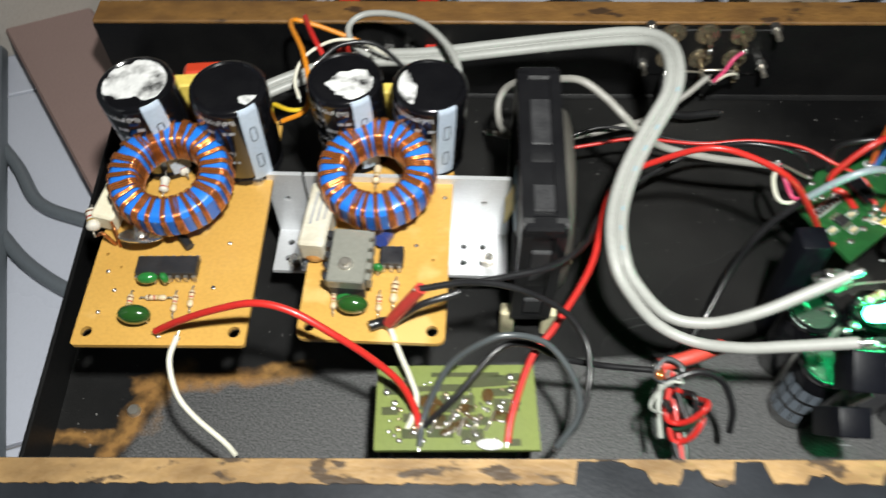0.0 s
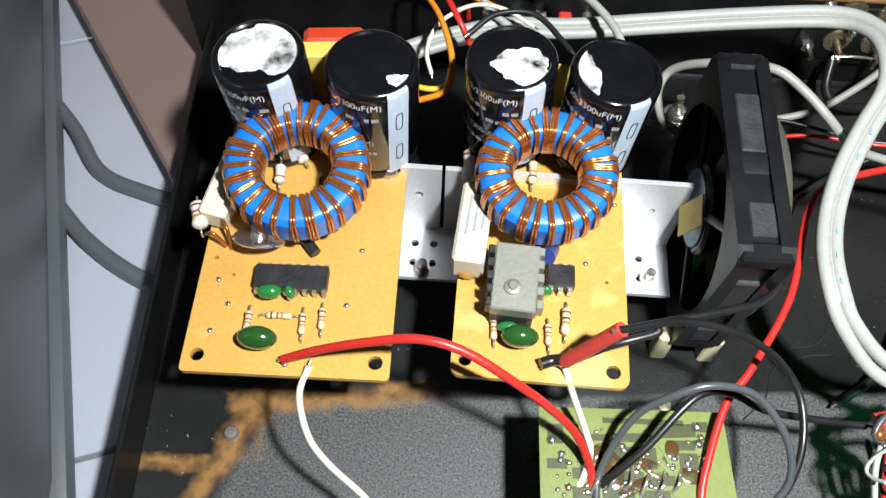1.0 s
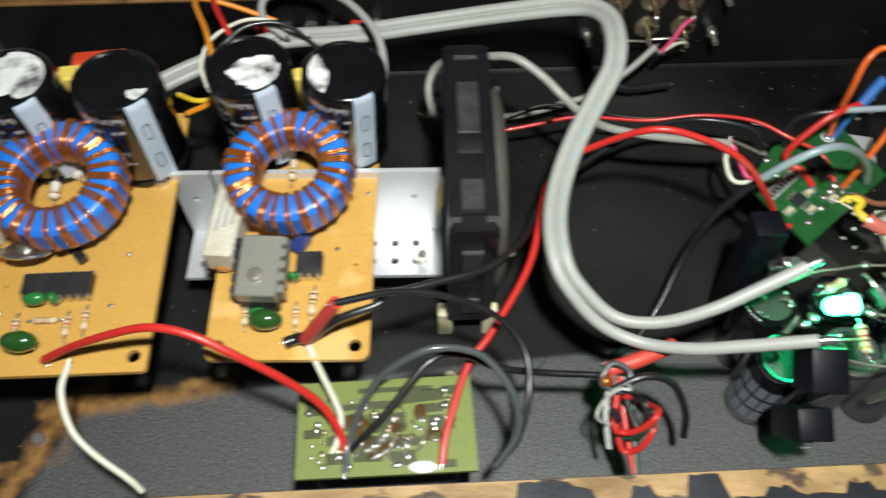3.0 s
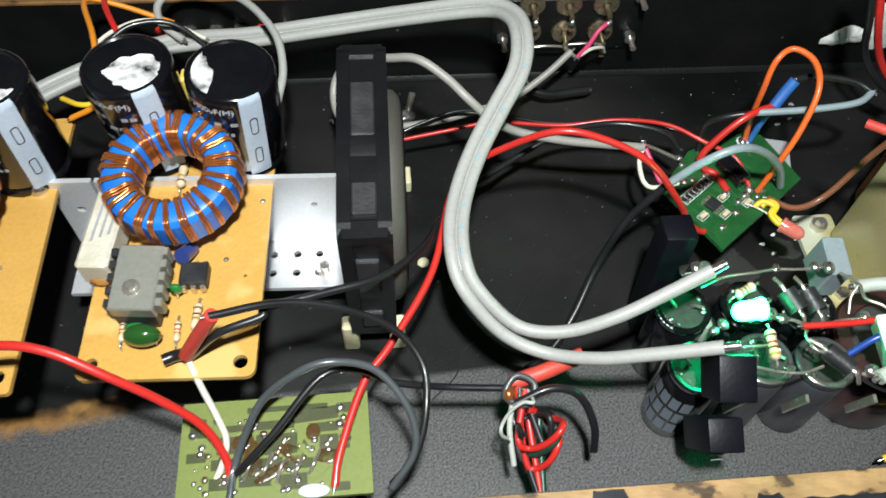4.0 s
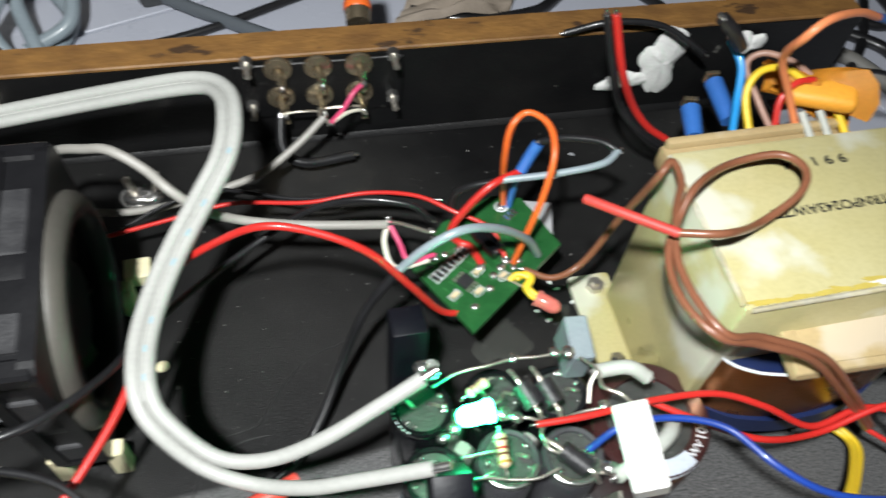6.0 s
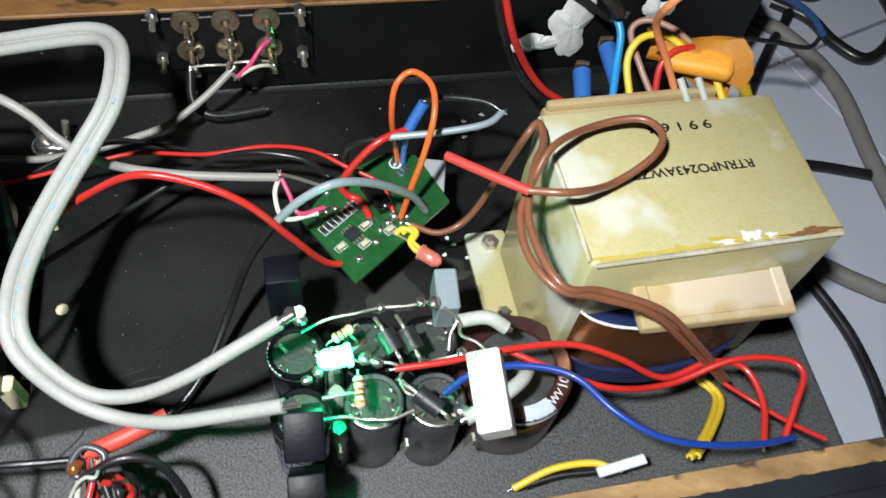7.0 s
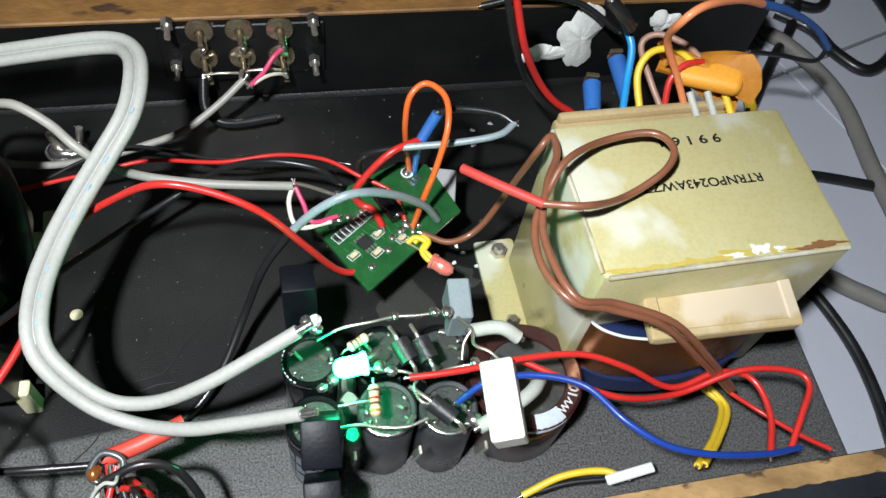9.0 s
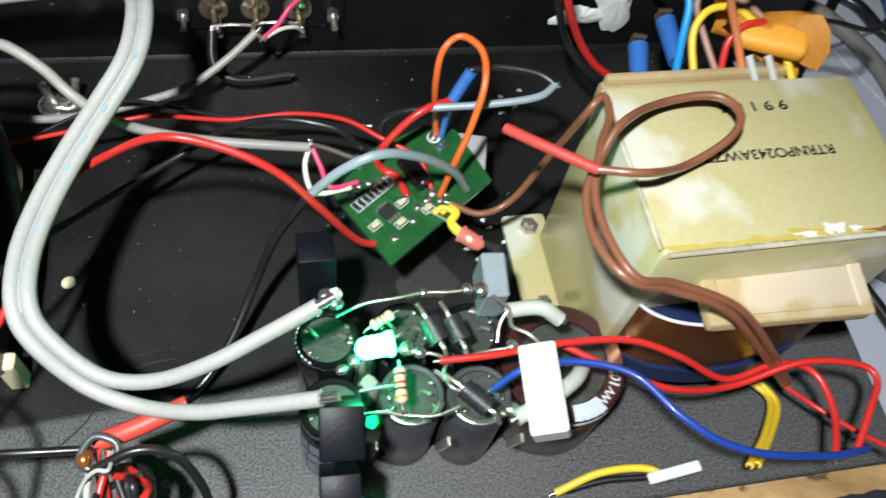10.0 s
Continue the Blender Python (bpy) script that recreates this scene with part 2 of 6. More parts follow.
def floor_material():
    """Black sheet steel: dust, a duller front patch, and rust creeping in from the left front corner."""
    m = mat("steel_floor", (0.0045, 0.0045, 0.0048), 0.42, second=(0.026, 0.0255, 0.0245), scale=13, amount=0.85, detail=9, gloss=0.34, bump=0.3, fine=2100, spots=(0.24, 0.235, 0.225), spot_scale=620, spot_size=0.69)
    nt = m.node_tree
    nd, ln = nt.nodes, nt.links
    b = nd["Principled BSDF"]
    old = b.inputs["Base Color"].links[0].from_socket
    geo = nd.new("ShaderNodeNewGeometry")
    warp = nd.new("ShaderNodeTexNoise")
    warp.inputs["Scale"].default_value, warp.inputs["Detail"].default_value = 45, 8
    ln.new(geo.outputs["Position"], warp.inputs["Vector"])
    xyz = nd.new("ShaderNodeSeparateXYZ")
    ln.new(geo.outputs["Position"], xyz.inputs[0])

    def calc(op, a, c=0.0, d=0.0):
        q = nd.new("ShaderNodeMath")
        q.operation = op
        for k, v in enumerate((a, c, d)):
            if isinstance(v, (int, float)):
                q.inputs[k].default_value = v
            else:
                ln.new(v, q.inputs[k])
        return q.outputs[0]

    def mixed(fac, a, colour):
        x = nd.new("ShaderNodeMix")
        x.data_type = "RGBA"
        ln.new(fac, x.inputs[0])
        ln.new(a, x.inputs[6])
        x.inputs[7].default_value = (*colour, 1)
        return x.outputs[2]

    wob = calc("MULTIPLY_ADD", warp.outputs["Fac"], 0.05, -0.025)
    x, y = calc("ADD", xyz.outputs[0], wob), calc("ADD", xyz.outputs[1], calc("MULTIPLY", wob, 0.5))
    # rust: the left seam, the border of the dull front patch, and a run past the screw
    seam = calc("SUBTRACT", 1.0, calc("MULTIPLY", calc("ABSOLUTE", calc("ADD", calc("ADD", x, calc("MULTIPLY", y, 0.109)), 0.1305)), 190.0))
    diag = calc("SUBTRACT", 1.0, calc("MULTIPLY", calc("ABSOLUTE", calc("SUBTRACT", x, calc("MULTIPLY_ADD", y, 0.45, -0.1395))), 150.0))
    diag = calc("MINIMUM", diag, calc("MULTIPLY", calc("SUBTRACT", 0.119, y), 90.0))
    border = calc("MULTIPLY_ADD", x, 0.10, 0.1215)
    line = calc("SUBTRACT", 1.0, calc("MULTIPLY", calc("ABSOLUTE", calc("SUBTRACT", y, border)), 210.0))
    line = calc("MINIMUM", line, calc("MULTIPLY", calc("SUBTRACT", -0.038, x), 45.0))
    line = calc("MINIMUM", line, calc("MULTIPLY", calc("ADD", x, 0.100), 120.0))
    smear = calc("SUBTRACT", 1.0, calc("MULTIPLY", calc("ABSOLUTE", calc("SUBTRACT", y, 0.0905)), 300.0))
    smear = calc("MINIMUM", smear, calc("MULTIPLY", calc("SUBTRACT", -0.1, x), 90.0))
    rust = calc("MAXIMUM", calc("MAXIMUM", diag, line), calc("MAXIMUM", seam, smear))
    grain = nd.new("ShaderNodeTexNoise")
    grain.inputs["Scale"].default_value, grain.inputs["Detail"].default_value = 260, 6
    ln.new(geo.outputs["Position"], grain.inputs["Vector"])
    rust = calc("MULTIPLY", rust, calc("MULTIPLY_ADD", grain.outputs["Fac"], 2.6, -0.25))
    lim = nd.new("ShaderNodeClamp")
    ln.new(rust, lim.inputs[0])
    patch = nd.new("ShaderNodeClamp")
    ln.new(calc("MINIMUM", calc("MULTIPLY", calc("SUBTRACT", border, calc("MULTIPLY_ADD", wob, 0.12, xyz.outputs[1])), 500.0), calc("MULTIPLY", calc("SUBTRACT", xyz.outputs[0], calc("MULTIPLY_ADD", y, 0.45, -0.1375)), 250.0)), patch.inputs[0])
    dust = nd.new("ShaderNodeTexNoise")
    dust.inputs["Scale"].default_value, dust.inputs["Detail"].default_value = 1500, 3
    ln.new(geo.outputs["Position"], dust.inputs["Vector"])
    col = mixed(calc("MULTIPLY", patch.outputs[0], calc("MULTIPLY_ADD", dust.outputs["Fac"], 2.4, -0.62)), old, (0.125, 0.125, 0.126))
    ochre = nd.new("ShaderNodeMix")
    ochre.data_type = "RGBA"
    ln.new(warp.outputs["Fac"], ochre.inputs[0])
    ochre.inputs[6].default_value, ochre.inputs[7].default_value = (0.42, 0.24, 0.07, 1), (0.15, 0.055, 0.022, 1)
    tint = nd.new("ShaderNodeMix")
    tint.data_type = "RGBA"
    ln.new(calc("MULTIPLY", lim.outputs[0], 0.9), tint.inputs[0])
    ln.new(col, tint.inputs[6])
    ln.new(ochre.outputs[2], tint.inputs[7])
    col = tint.outputs[2]
    ln.new(col, b.inputs["Base Color"])
    return m


floor_material()

# ---- builders: lengths in millimetres ----
MM = 0.001


def part(name, bm, material, parent=None, label="", smooth=None, thing=None):
    """Links a bmesh as one mesh object, under a thing or a part."""
    me = bpy.data.meshes.new(name)
    off = Vector()
    p = parent
    while p is not None:
        off += p.matrix_basis.translation
        p = p.parent
    bm.transform(Matrix.Translation(-off) @ Matrix.Scale(MM, 4))
    bmesh.ops.recalc_face_normals(bm, faces=bm.faces)
    bm.to_mesh(me)
    bm.free()
    me.materials.append(MATS[material])
    if smooth is not None:
        me.shade_smooth()
        me.set_sharp_from_angle(angle=radians(smooth))
    ob = new(name, me)
    ob.parent = parent
    if label:
        ob["label"] = label
    if thing:
        tagged(ob, *thing)
    return ob


def thing(name, at, label, category, group="", kind=""):
    ob = new(name)
    ob.empty_display_size = 0.01
    ob.matrix_basis = Matrix.Translation(Vector(at) * MM)
    return tagged(ob, label, category, group, kind)


def spin(rx=0, ry=0, rz=0):
    return pose(0, 0, 0, rx, ry, rz)


def box(bm, c, s, rot=None, bevel=0.0, seg=1):
    m = Matrix.Translation(c) @ (rot or Matrix()) @ Matrix.Diagonal((*s, 1))
    vs = bmesh.ops.create_cube(bm, size=1, matrix=m)["verts"]
    if bevel:
        es = list({e for v in vs for e in v.link_edges})
        bmesh.ops.bevel(bm, geom=es, offset=bevel, segments=seg, affect="EDGES", profile=0.5)
    return bm


def rod(bm, a, b, r, r2=None, seg=16):
    a, b = Vector(a), Vector(b)
    m = Matrix.Translation((a + b) / 2) @ (b - a).to_track_quat("Z", "Y").to_matrix().to_4x4()
    bmesh.ops.create_cone(bm, cap_ends=True, segments=seg, radius1=r, radius2=r if r2 is None else r2, depth=(b - a).length, matrix=m)
    return bm


def ball(bm, c, r, s=(1, 1, 1), sub=2, rot=None):
    bmesh.ops.create_icosphere(bm, subdivisions=sub, radius=r, matrix=Matrix.Translation(c) @ (rot or Matrix()) @ Matrix.Diagonal((*s, 1)))
    return bm


def lathe(bm, profile, base, axis=(0, 0, 1), seg=32, rot=None):
    q = rot or Vector(axis).to_track_quat("Z", "Y").to_matrix().to_4x4()
    m = Matrix.Translation(base) @ q
    rings = []
    for r, z in profile:
        if r < 1e-6:
            rings.append([bm.verts.new(m @ Vector((0, 0, z)))])
        else:
            rings.append([bm.verts.new(m @ Vector((r * math.cos(k * math.tau / seg), r * math.sin(k * math.tau / seg), z))) for k in range(seg)])
    for a, b in zip(rings, rings[1:]):
        for k in range(seg):
            k2 = (k + 1) % seg
            quad = [a[k % len(a)], a[k2 % len(a)], b[k2 % len(b)], b[k % len(b)]]
            quad = list(dict.fromkeys(quad))
            if len(quad) > 2:
                bm.faces.new(quad)
    return bm


def curve_points(pts, step=7, closed=False):
    """A smooth line through the given points."""
    P = [Vector(p) for p in pts]
    n = len(P)
    out = []
    for i in range(n if closed else n - 1):
        if closed:
            a, b, c, d = P[i - 1], P[i], P[(i + 1) % n], P[(i + 2) % n]
        else:
            b, c = P[i], P[i + 1]
            a = P[i - 1] if i else 2 * b - c
            d = P[i + 2] if i + 2 < n else 2 * c - b
        for k in range(step):
            t = k / step
            out.append(0.5 * (2 * b + (c - a) * t + (2 * a - 5 * b + 4 * c - d) * t * t + (3 * b - a - 3 * c + d) * t ** 3))
    if not closed:
        out.append(P[-1])
    return out


def sweep(bm, pts, r, seg=10, flat=1.0, closed=False, up=None):
    """A tube along points; flat squeezes it across its width."""
    n = len(pts)
    tang = [(pts[(i + 1) % n if closed else min(i + 1, n - 1)] - pts[i - 1 if (closed or i) else 0]).normalized() for i in range(n)]
    side = (Vector(up) if up else Vector((0.13, 0.21, 0.97))).cross(tang[0]).normalized()
    rings = []
    for p, t in zip(pts, tang):
        side = (side - t * side.dot(t)).normalized()
        nor = t.cross(side)
        rings.append([bm.verts.new(p + r * (math.cos(k * math.tau / seg) * side + flat * math.sin(k * math.tau / seg) * nor)) for k in range(seg)])
    for a, b in list(zip(rings, rings[1:])) + ([(rings[-1], rings[0])] if closed else []):
        for k in range(seg):
            bm.faces.new((a[k], a[(k + 1) % seg], b[(k + 1) % seg], b[k]))
    if not closed:
        bm.faces.new(rings[0])
        bm.faces.new(rings[-1])
    return bm


def tube(bm, pts, r, step=7, **kw):
    return sweep(bm, curve_points(pts, step, kw.get("closed", False)), r, **kw)


def plate(bm, outline, holes, z0, z1, m=None):
    """A flat plate with round holes through it."""
    edges = []
    for loop in [outline] + [[(x + r * math.cos(k * math.tau / 14), y + r * math.sin(k * math.tau / 14)) for k in range(14)] for x, y, r in holes]:
        vs = [bm.verts.new((x, y, z1)) for x, y in loop]
        edges += [bm.edges.new((a, b)) for a, b in zip(vs, vs[1:] + vs[:1])]
    geom = bmesh.ops.triangle_fill(bm, edges=edges, use_beauty=True)["geom"]
    faces = [g for g in geom if isinstance(g, bmesh.types.BMFace)]
    ext = bmesh.ops.extrude_face_region(bm, geom=faces)["geom"]
    bmesh.ops.translate(bm, verts=[g for g in ext if isinstance(g, bmesh.types.BMVert)], vec=(0, 0, z0 - z1))
    if m:
        bm.transform(m)
    return bm


def rounded(w, h, r=2.0, x0=0.0, y0=0.0, n=4):
    out = []
    for cx, cy, a in ((w - r, r, -90), (w - r, h - r, 0), (r, h - r, 90), (r, r, 180)):
        out += [(x0 + cx + r * math.cos(radians(a + 90 * k / n)), y0 + cy + r * math.sin(radians(a + 90 * k / n))) for k in range(n + 1)]
    return out


def B():
    return bmesh.new()


def wire(name, pts, r, material, label, category="wire", group="wires in the amplifier", ends=True, step=8):
    """One loose wire with bare, tinned ends."""
    ob = part(name, tube(B(), pts, r, step), material, None, smooth=60, thing=(label, category, group))
    if ends:
        for a, b in ((pts[0], pts[1]), (pts[-1], pts[-2])):
            d = (Vector(a) - Vector(b)).normalized()
            part("bare_end", rod(B(), Vector(a) - d * 0.3, Vector(a) + d * 1.6, r * 0.55, r * 0.4, 8), "solder", ob, smooth=60)
    return ob


def writing(text, size, m, material, parent, name="print", width=1.0):
    """Printed characters in the built-in font, as a thin mesh."""
    cu = bpy.data.curves.new(name, "FONT")
    cu.body, cu.size, cu.align_x, cu.align_y = text, size, "CENTER", "CENTER"
    cu.offset = 0.022 * size
    tmp = bpy.data.objects.new(name, cu)
    me = bpy.data.meshes.new_from_object(tmp)
    bpy.data.objects.remove(tmp)
    bm = B()
    bm.from_mesh(me)
    bm.transform(m @ Matrix.Diagonal((width, 1, 1, 1)))
    return part(name, bm, material, parent)

# ---- the chassis ----
TILE = -32.0


def chassis():
    floor = part("floor", plate(B(), [(-121, 62), (307, 74), (307, 150), (307, 277), (-137, 268)], [(150, 82, 2.0)], -1.5, 0), "steel_floor", None,
                 thing=("black painted sheet steel chassis floor, dusty and rusted at one corner", "chassis floor", "", "structure"))
    for p in (((78.2, 143.7, 0.05), (88, 146.6, 0.05), (94.5, 156.7, 0.05), (104.9, 167.1, 0.05), (115.9, 171, 0.05), (124.6, 176.9, 0.05), (133.5, 178, 0.05)), ((60, 118, 0.05), (68, 126, 0.05), (72, 136, 0.05), (83, 141.3, 0.05), (90.8, 142.4, 0.05))):
        part("paint_crack", tube(B(), p, 0.28, 6, seg=5), "crack_grey", floor, "fine crack in the black paint")
    part("lip", tube(B(), [(307, 74, -2), (307, 150, -2), (307, 276, -2)], 2.0, 3), "steel_floor", floor, smooth=60)
    rust = B()
    tube(rust, [(-122.5, 78, 0.6), (-124.5, 105, 0.5), (-127, 140, 0.6), (-131, 190, 0.5)], 0.9, 6, seg=6)
    part("rust_seam", rust, "worn_rust", floor, "rusty seam along the bent edge")
    left = B()
    box(left, (-128.5, 165, 8), (1.6, 205, 18), spin(0, 0, 4.0), 0.5)
    part("wall_west", left, "black_paint", None, thing=("low black folded steel side wall with worn edge", "side wall", "", "structure"))
    rot = spin(0, 0, 1.1)
    back = box(B(), (95, 269, 19), (476, 13, 43), rot)
    wall = part("wall_north", back, "black_paint", None, thing=("black painted rear panel of the amplifier case", "rear panel", "", "structure"))
    part("wooden_edge", box(B(), (95, 269.4, 41.4), (476, 13.6, 1.8), rot, 0.5), "wood_edge", wall, "bare brown chipboard top edge")
    fold = B()
    a, b = (-137, 262), (307, 269.5)
    prof = [(6, 0.3), (3.5, 1.0), (1.5, 3.0), (0.6, 6.0), (0.3, 20), (0.3, 35)]
    rows = [[fold.verts.new((x, y - d, z)) for d, z in prof] for x, y in (a, b)]
    for k in range(len(prof) - 1):
        fold.faces.new((rows[0][k], rows[1][k], rows[1][k + 1], rows[0][k + 1]))
    part("back_fold", fold, "black_paint", wall, smooth=50)
    rot = spin(0, 0, 1.9)
    front = box(B(), (93, 69.6, 19), (433, 12.5, 43), rot)
    fw = part("wall_south", front, "fascia_black", None, thing=("black front panel of the amplifier case with chipped edge", "front panel", "", "structure"))
    part("fascia", box(B(), (98, 60.5, 18), (462, 7, 46), rot, 0.8), "fascia_black", fw, "glossy black fascia")
    # the bare edge of the board, its paint chipped away in an uneven line
    rng = random.Random(4)
    strip = B()
    top, bot = [], []
    x = -124.0
    while x < 310:
        ang = radians(1.9)
        rag = 0.5 * math.sin(x * 0.9) + 0.35 * math.sin(x * 2.3 + 1) + rng.uniform(-0.5, 0.5)
        if x < 52:
            w0 = 7.2 + 0.4 * rag
        elif x < 66 or 97 < x < 107:
            w0 = 0.5 + 0.35 * rag
        elif x < 97:
            w0 = (7.0 if math.sin(x * 0.42 + 0.6) > -0.35 else 2.8) + 0.7 * rag
        elif x < 150:
            w0 = (6.8 if math.sin(x * 0.3) > -0.6 else 4.4) + 0.8 * rag
        elif x > 298:
            w0 = 0.1
        else:
            w0 = 6.0 + 0.35 * rag
        lo = 75.6 - w0
        for lst, yy in ((top, 75.6), (bot, lo)):
            lst.append(strip.verts.new((x * math.cos(ang) - (yy - 69.6) * math.sin(ang) + 0.4, 66.4 + (x + 0) * math.sin(ang) + (yy - 69.6) * math.cos(ang), 41.2)))
        x += rng.uniform(0.9, 2.2)
    for k in range(len(top) - 1):
        strip.faces.new((bot[k], bot[k + 1], top[k + 1], top[k]))
    ext = bmesh.ops.extrude_face_region(strip, geom=list(strip.faces))["geom"]
    bmesh.ops.translate(strip, verts=[g for g in ext if isinstance(g, bmesh.types.BMVert)], vec=(0, 0, -0.5))
    part("wooden_edge", strip, "wood_pale", fw, "bare chipboard edge with chipped black paint")


mat("crack_grey", (0.004, 0.004, 0.004), 0.7, bump=0)
mat("worn_rust", (0.20, 0.11, 0.045), 0.7, second=(0.03, 0.025, 0.02), scale=160, amount=1.0, bump=0.5, spots=(0.36, 0.24, 0.10), spot_scale=200, spot_size=0.6)
chassis()


def room():
    ground = part("ground", box(B(), (100, 200, TILE - 6), (8000, 8000, 8)), "grout", None, thing=("dark grout bed of the tiled room floor", "floor", "", "structure"))
    size, gap = 200.0, 2.0
    proto = B()
    box(proto, (0, 0, 0), (size - gap, size - gap, 3.5), None, 0.5)
    first = part("tile", proto, "tile_white", ground)
    base = Matrix.Rotation(radians(20), 4, "Z")
    k = 0
    for i in range(-8, 4):
        for j in range(-4, 7):
            ob = first if k == 0 else new("tile", first.data)
            ob.parent = ground
            ob.matrix_basis = Matrix.Translation(Vector((-0.342 * 0.145 + 0.94 * 0.464, 0.94 * 0.145 + 0.342 * 0.464, (TILE - 1.2) * MM))) @ base @ Matrix.Translation(Vector(((i + 0.5) * size, (j + 0.5) * size, 0)) * MM)
            k += 1
    # the rest of the tiles, out of sight, in one sheet
    verts, faces = [], []
    for i in range(-14, 12):
        for j in range(-13, 14):
            if -8 <= i < 4 and -4 <= j < 7:
                continue
            mid = base @ Vector(((i + 0.5) * size, (j + 0.5) * size, 0)) * MM + Vector((-0.342 * 0.145 + 0.94 * 0.464, 0.94 * 0.145 + 0.342 * 0.464, (TILE + 0.5) * MM))
            if not (-2.5 < mid.x < 2.7 and -2.1 < mid.y < 2.5):
                continue
            n = len(verts)
            for dx, dy in ((-1, -1), (1, -1), (1, 1), (-1, 1)):
                for z in (0.0, -0.003):
                    verts.append(mid + base @ Vector((dx * (size - gap) / 2 * MM, dy * (size - gap) / 2 * MM, z)))
            faces.append((n, n + 2, n + 4, n + 6))
            faces += [(n + 2 * q, n + 2 * q + 1, n + (2 * q + 3) % 8, n + (2 * q + 2) % 8) for q in range(4)]
    me = bpy.data.meshes.new("far_tiles")
    me.from_pydata(verts, [], faces)
    me.materials.append(MATS["tile_white"])
    far = new("far_tiles", me)
    far.parent = ground
    far["kind"] = "stuff"
    part("ceiling", box(B(), (100, 200, 2400), (5460, 4860, 60)), "panel_beige", None, thing=("plain pale painted ceiling of the room", "ceiling", "", "structure"))
    # plain walls far off that close the room
    for nm, c, s in (("wall_room_north", (100, 2600, 1170), (5400, 60, 2400)), ("wall_room_south", (100, -2200, 1170), (5400, 60, 2400)),
                     ("wall_room_east", (2800, 200, 1170), (60, 4800, 2400)), ("wall_room_west", (-2600, 200, 1170), (60, 4800, 2400))):
        part(nm, box(B(), c, s), "panel_beige", None, thing=("plain dim painted wall of the room", "wall", "", "structure"))


room()


# ---- power supply boards ----
def resistor(parent, a, b, r, body="resistor_beige", bands=("band_brown", "band_red", "band_gold"), lift=0.0):
    a, b = Vector(a) + Vector((0, 0, lift)), Vector(b) + Vector((0, 0, lift))
    d = (b - a).normalized()
    n = (b - a).length
    bm = B()
    lathe(bm, [(0, 0), (r * 0.7, 0.05 * n), (r, 0.12 * n), (r, 0.25 * n), (r * 0.86, 0.32 * n), (r * 0.86, 0.68 * n), (r, 0.75 * n), (r, 0.88 * n), (r * 0.7, 0.95 * n), (0, n)], a, d, 12)
    ob = part("resistor", bm, body, parent, smooth=50)
    for k, m in enumerate(bands):
        f = (0.2, 0.42, 0.58, 0.8)[k]
        rr = r * (1.04 if f in (0.2, 0.8) else 0.91)
        part("band", lathe(B(), [(rr, 0), (rr, 0.07 * n)], a + d * n * f, d, 12), m, ob, smooth=50)
    bm = B()
    for p, s in ((a, -1), (b, 1)):
        tube(bm, [p, p + d * s * 1.3, p + d * s * 1.9 - Vector((0, 0, 1.2 + lift))], 0.3, 4, seg=6)
    part("lead", bm, "tin_wire", ob, smooth=60)
    return ob


def film_cap(parent, c, length, r, material="green_film", rz=0):
    bm = ball(B(), c, 1.0, (length / 2, r, r * 1.1), 3, spin(0, 0, rz))
    ob = part("film_capacitor", bm, material, parent, smooth=80)
    bm = B()
    for s in (-1, 1):
        p = Vector(c) + spin(0, 0, rz).to_3x3() @ Vector((s * length * 0.25, 0, -r * 0.5))
        rod(bm, p, p - Vector((0, 0, r * 1.2)), 0.35, seg=6)
    part("lead", bm, "tin_wire", ob)


def dip(parent, c, length, width, pins, rz=0):
    rot = spin(0, 0, rz)
    ob = part("chip", box(B(), c, (length, width, 3.4), rot, 0.35), "ic_black", parent)
    for k in range(pins):
        for s in (-1, 1):
            p = Vector(c) + rot.to_3x3() @ Vector(((k - (pins - 1) / 2) * 2.54, s * (width / 2 + 0.5), -0.9))
            part("pin", box(B(), p, (1.2, 0.9, 2.4), rot), "tin_wire", ob)
    return ob


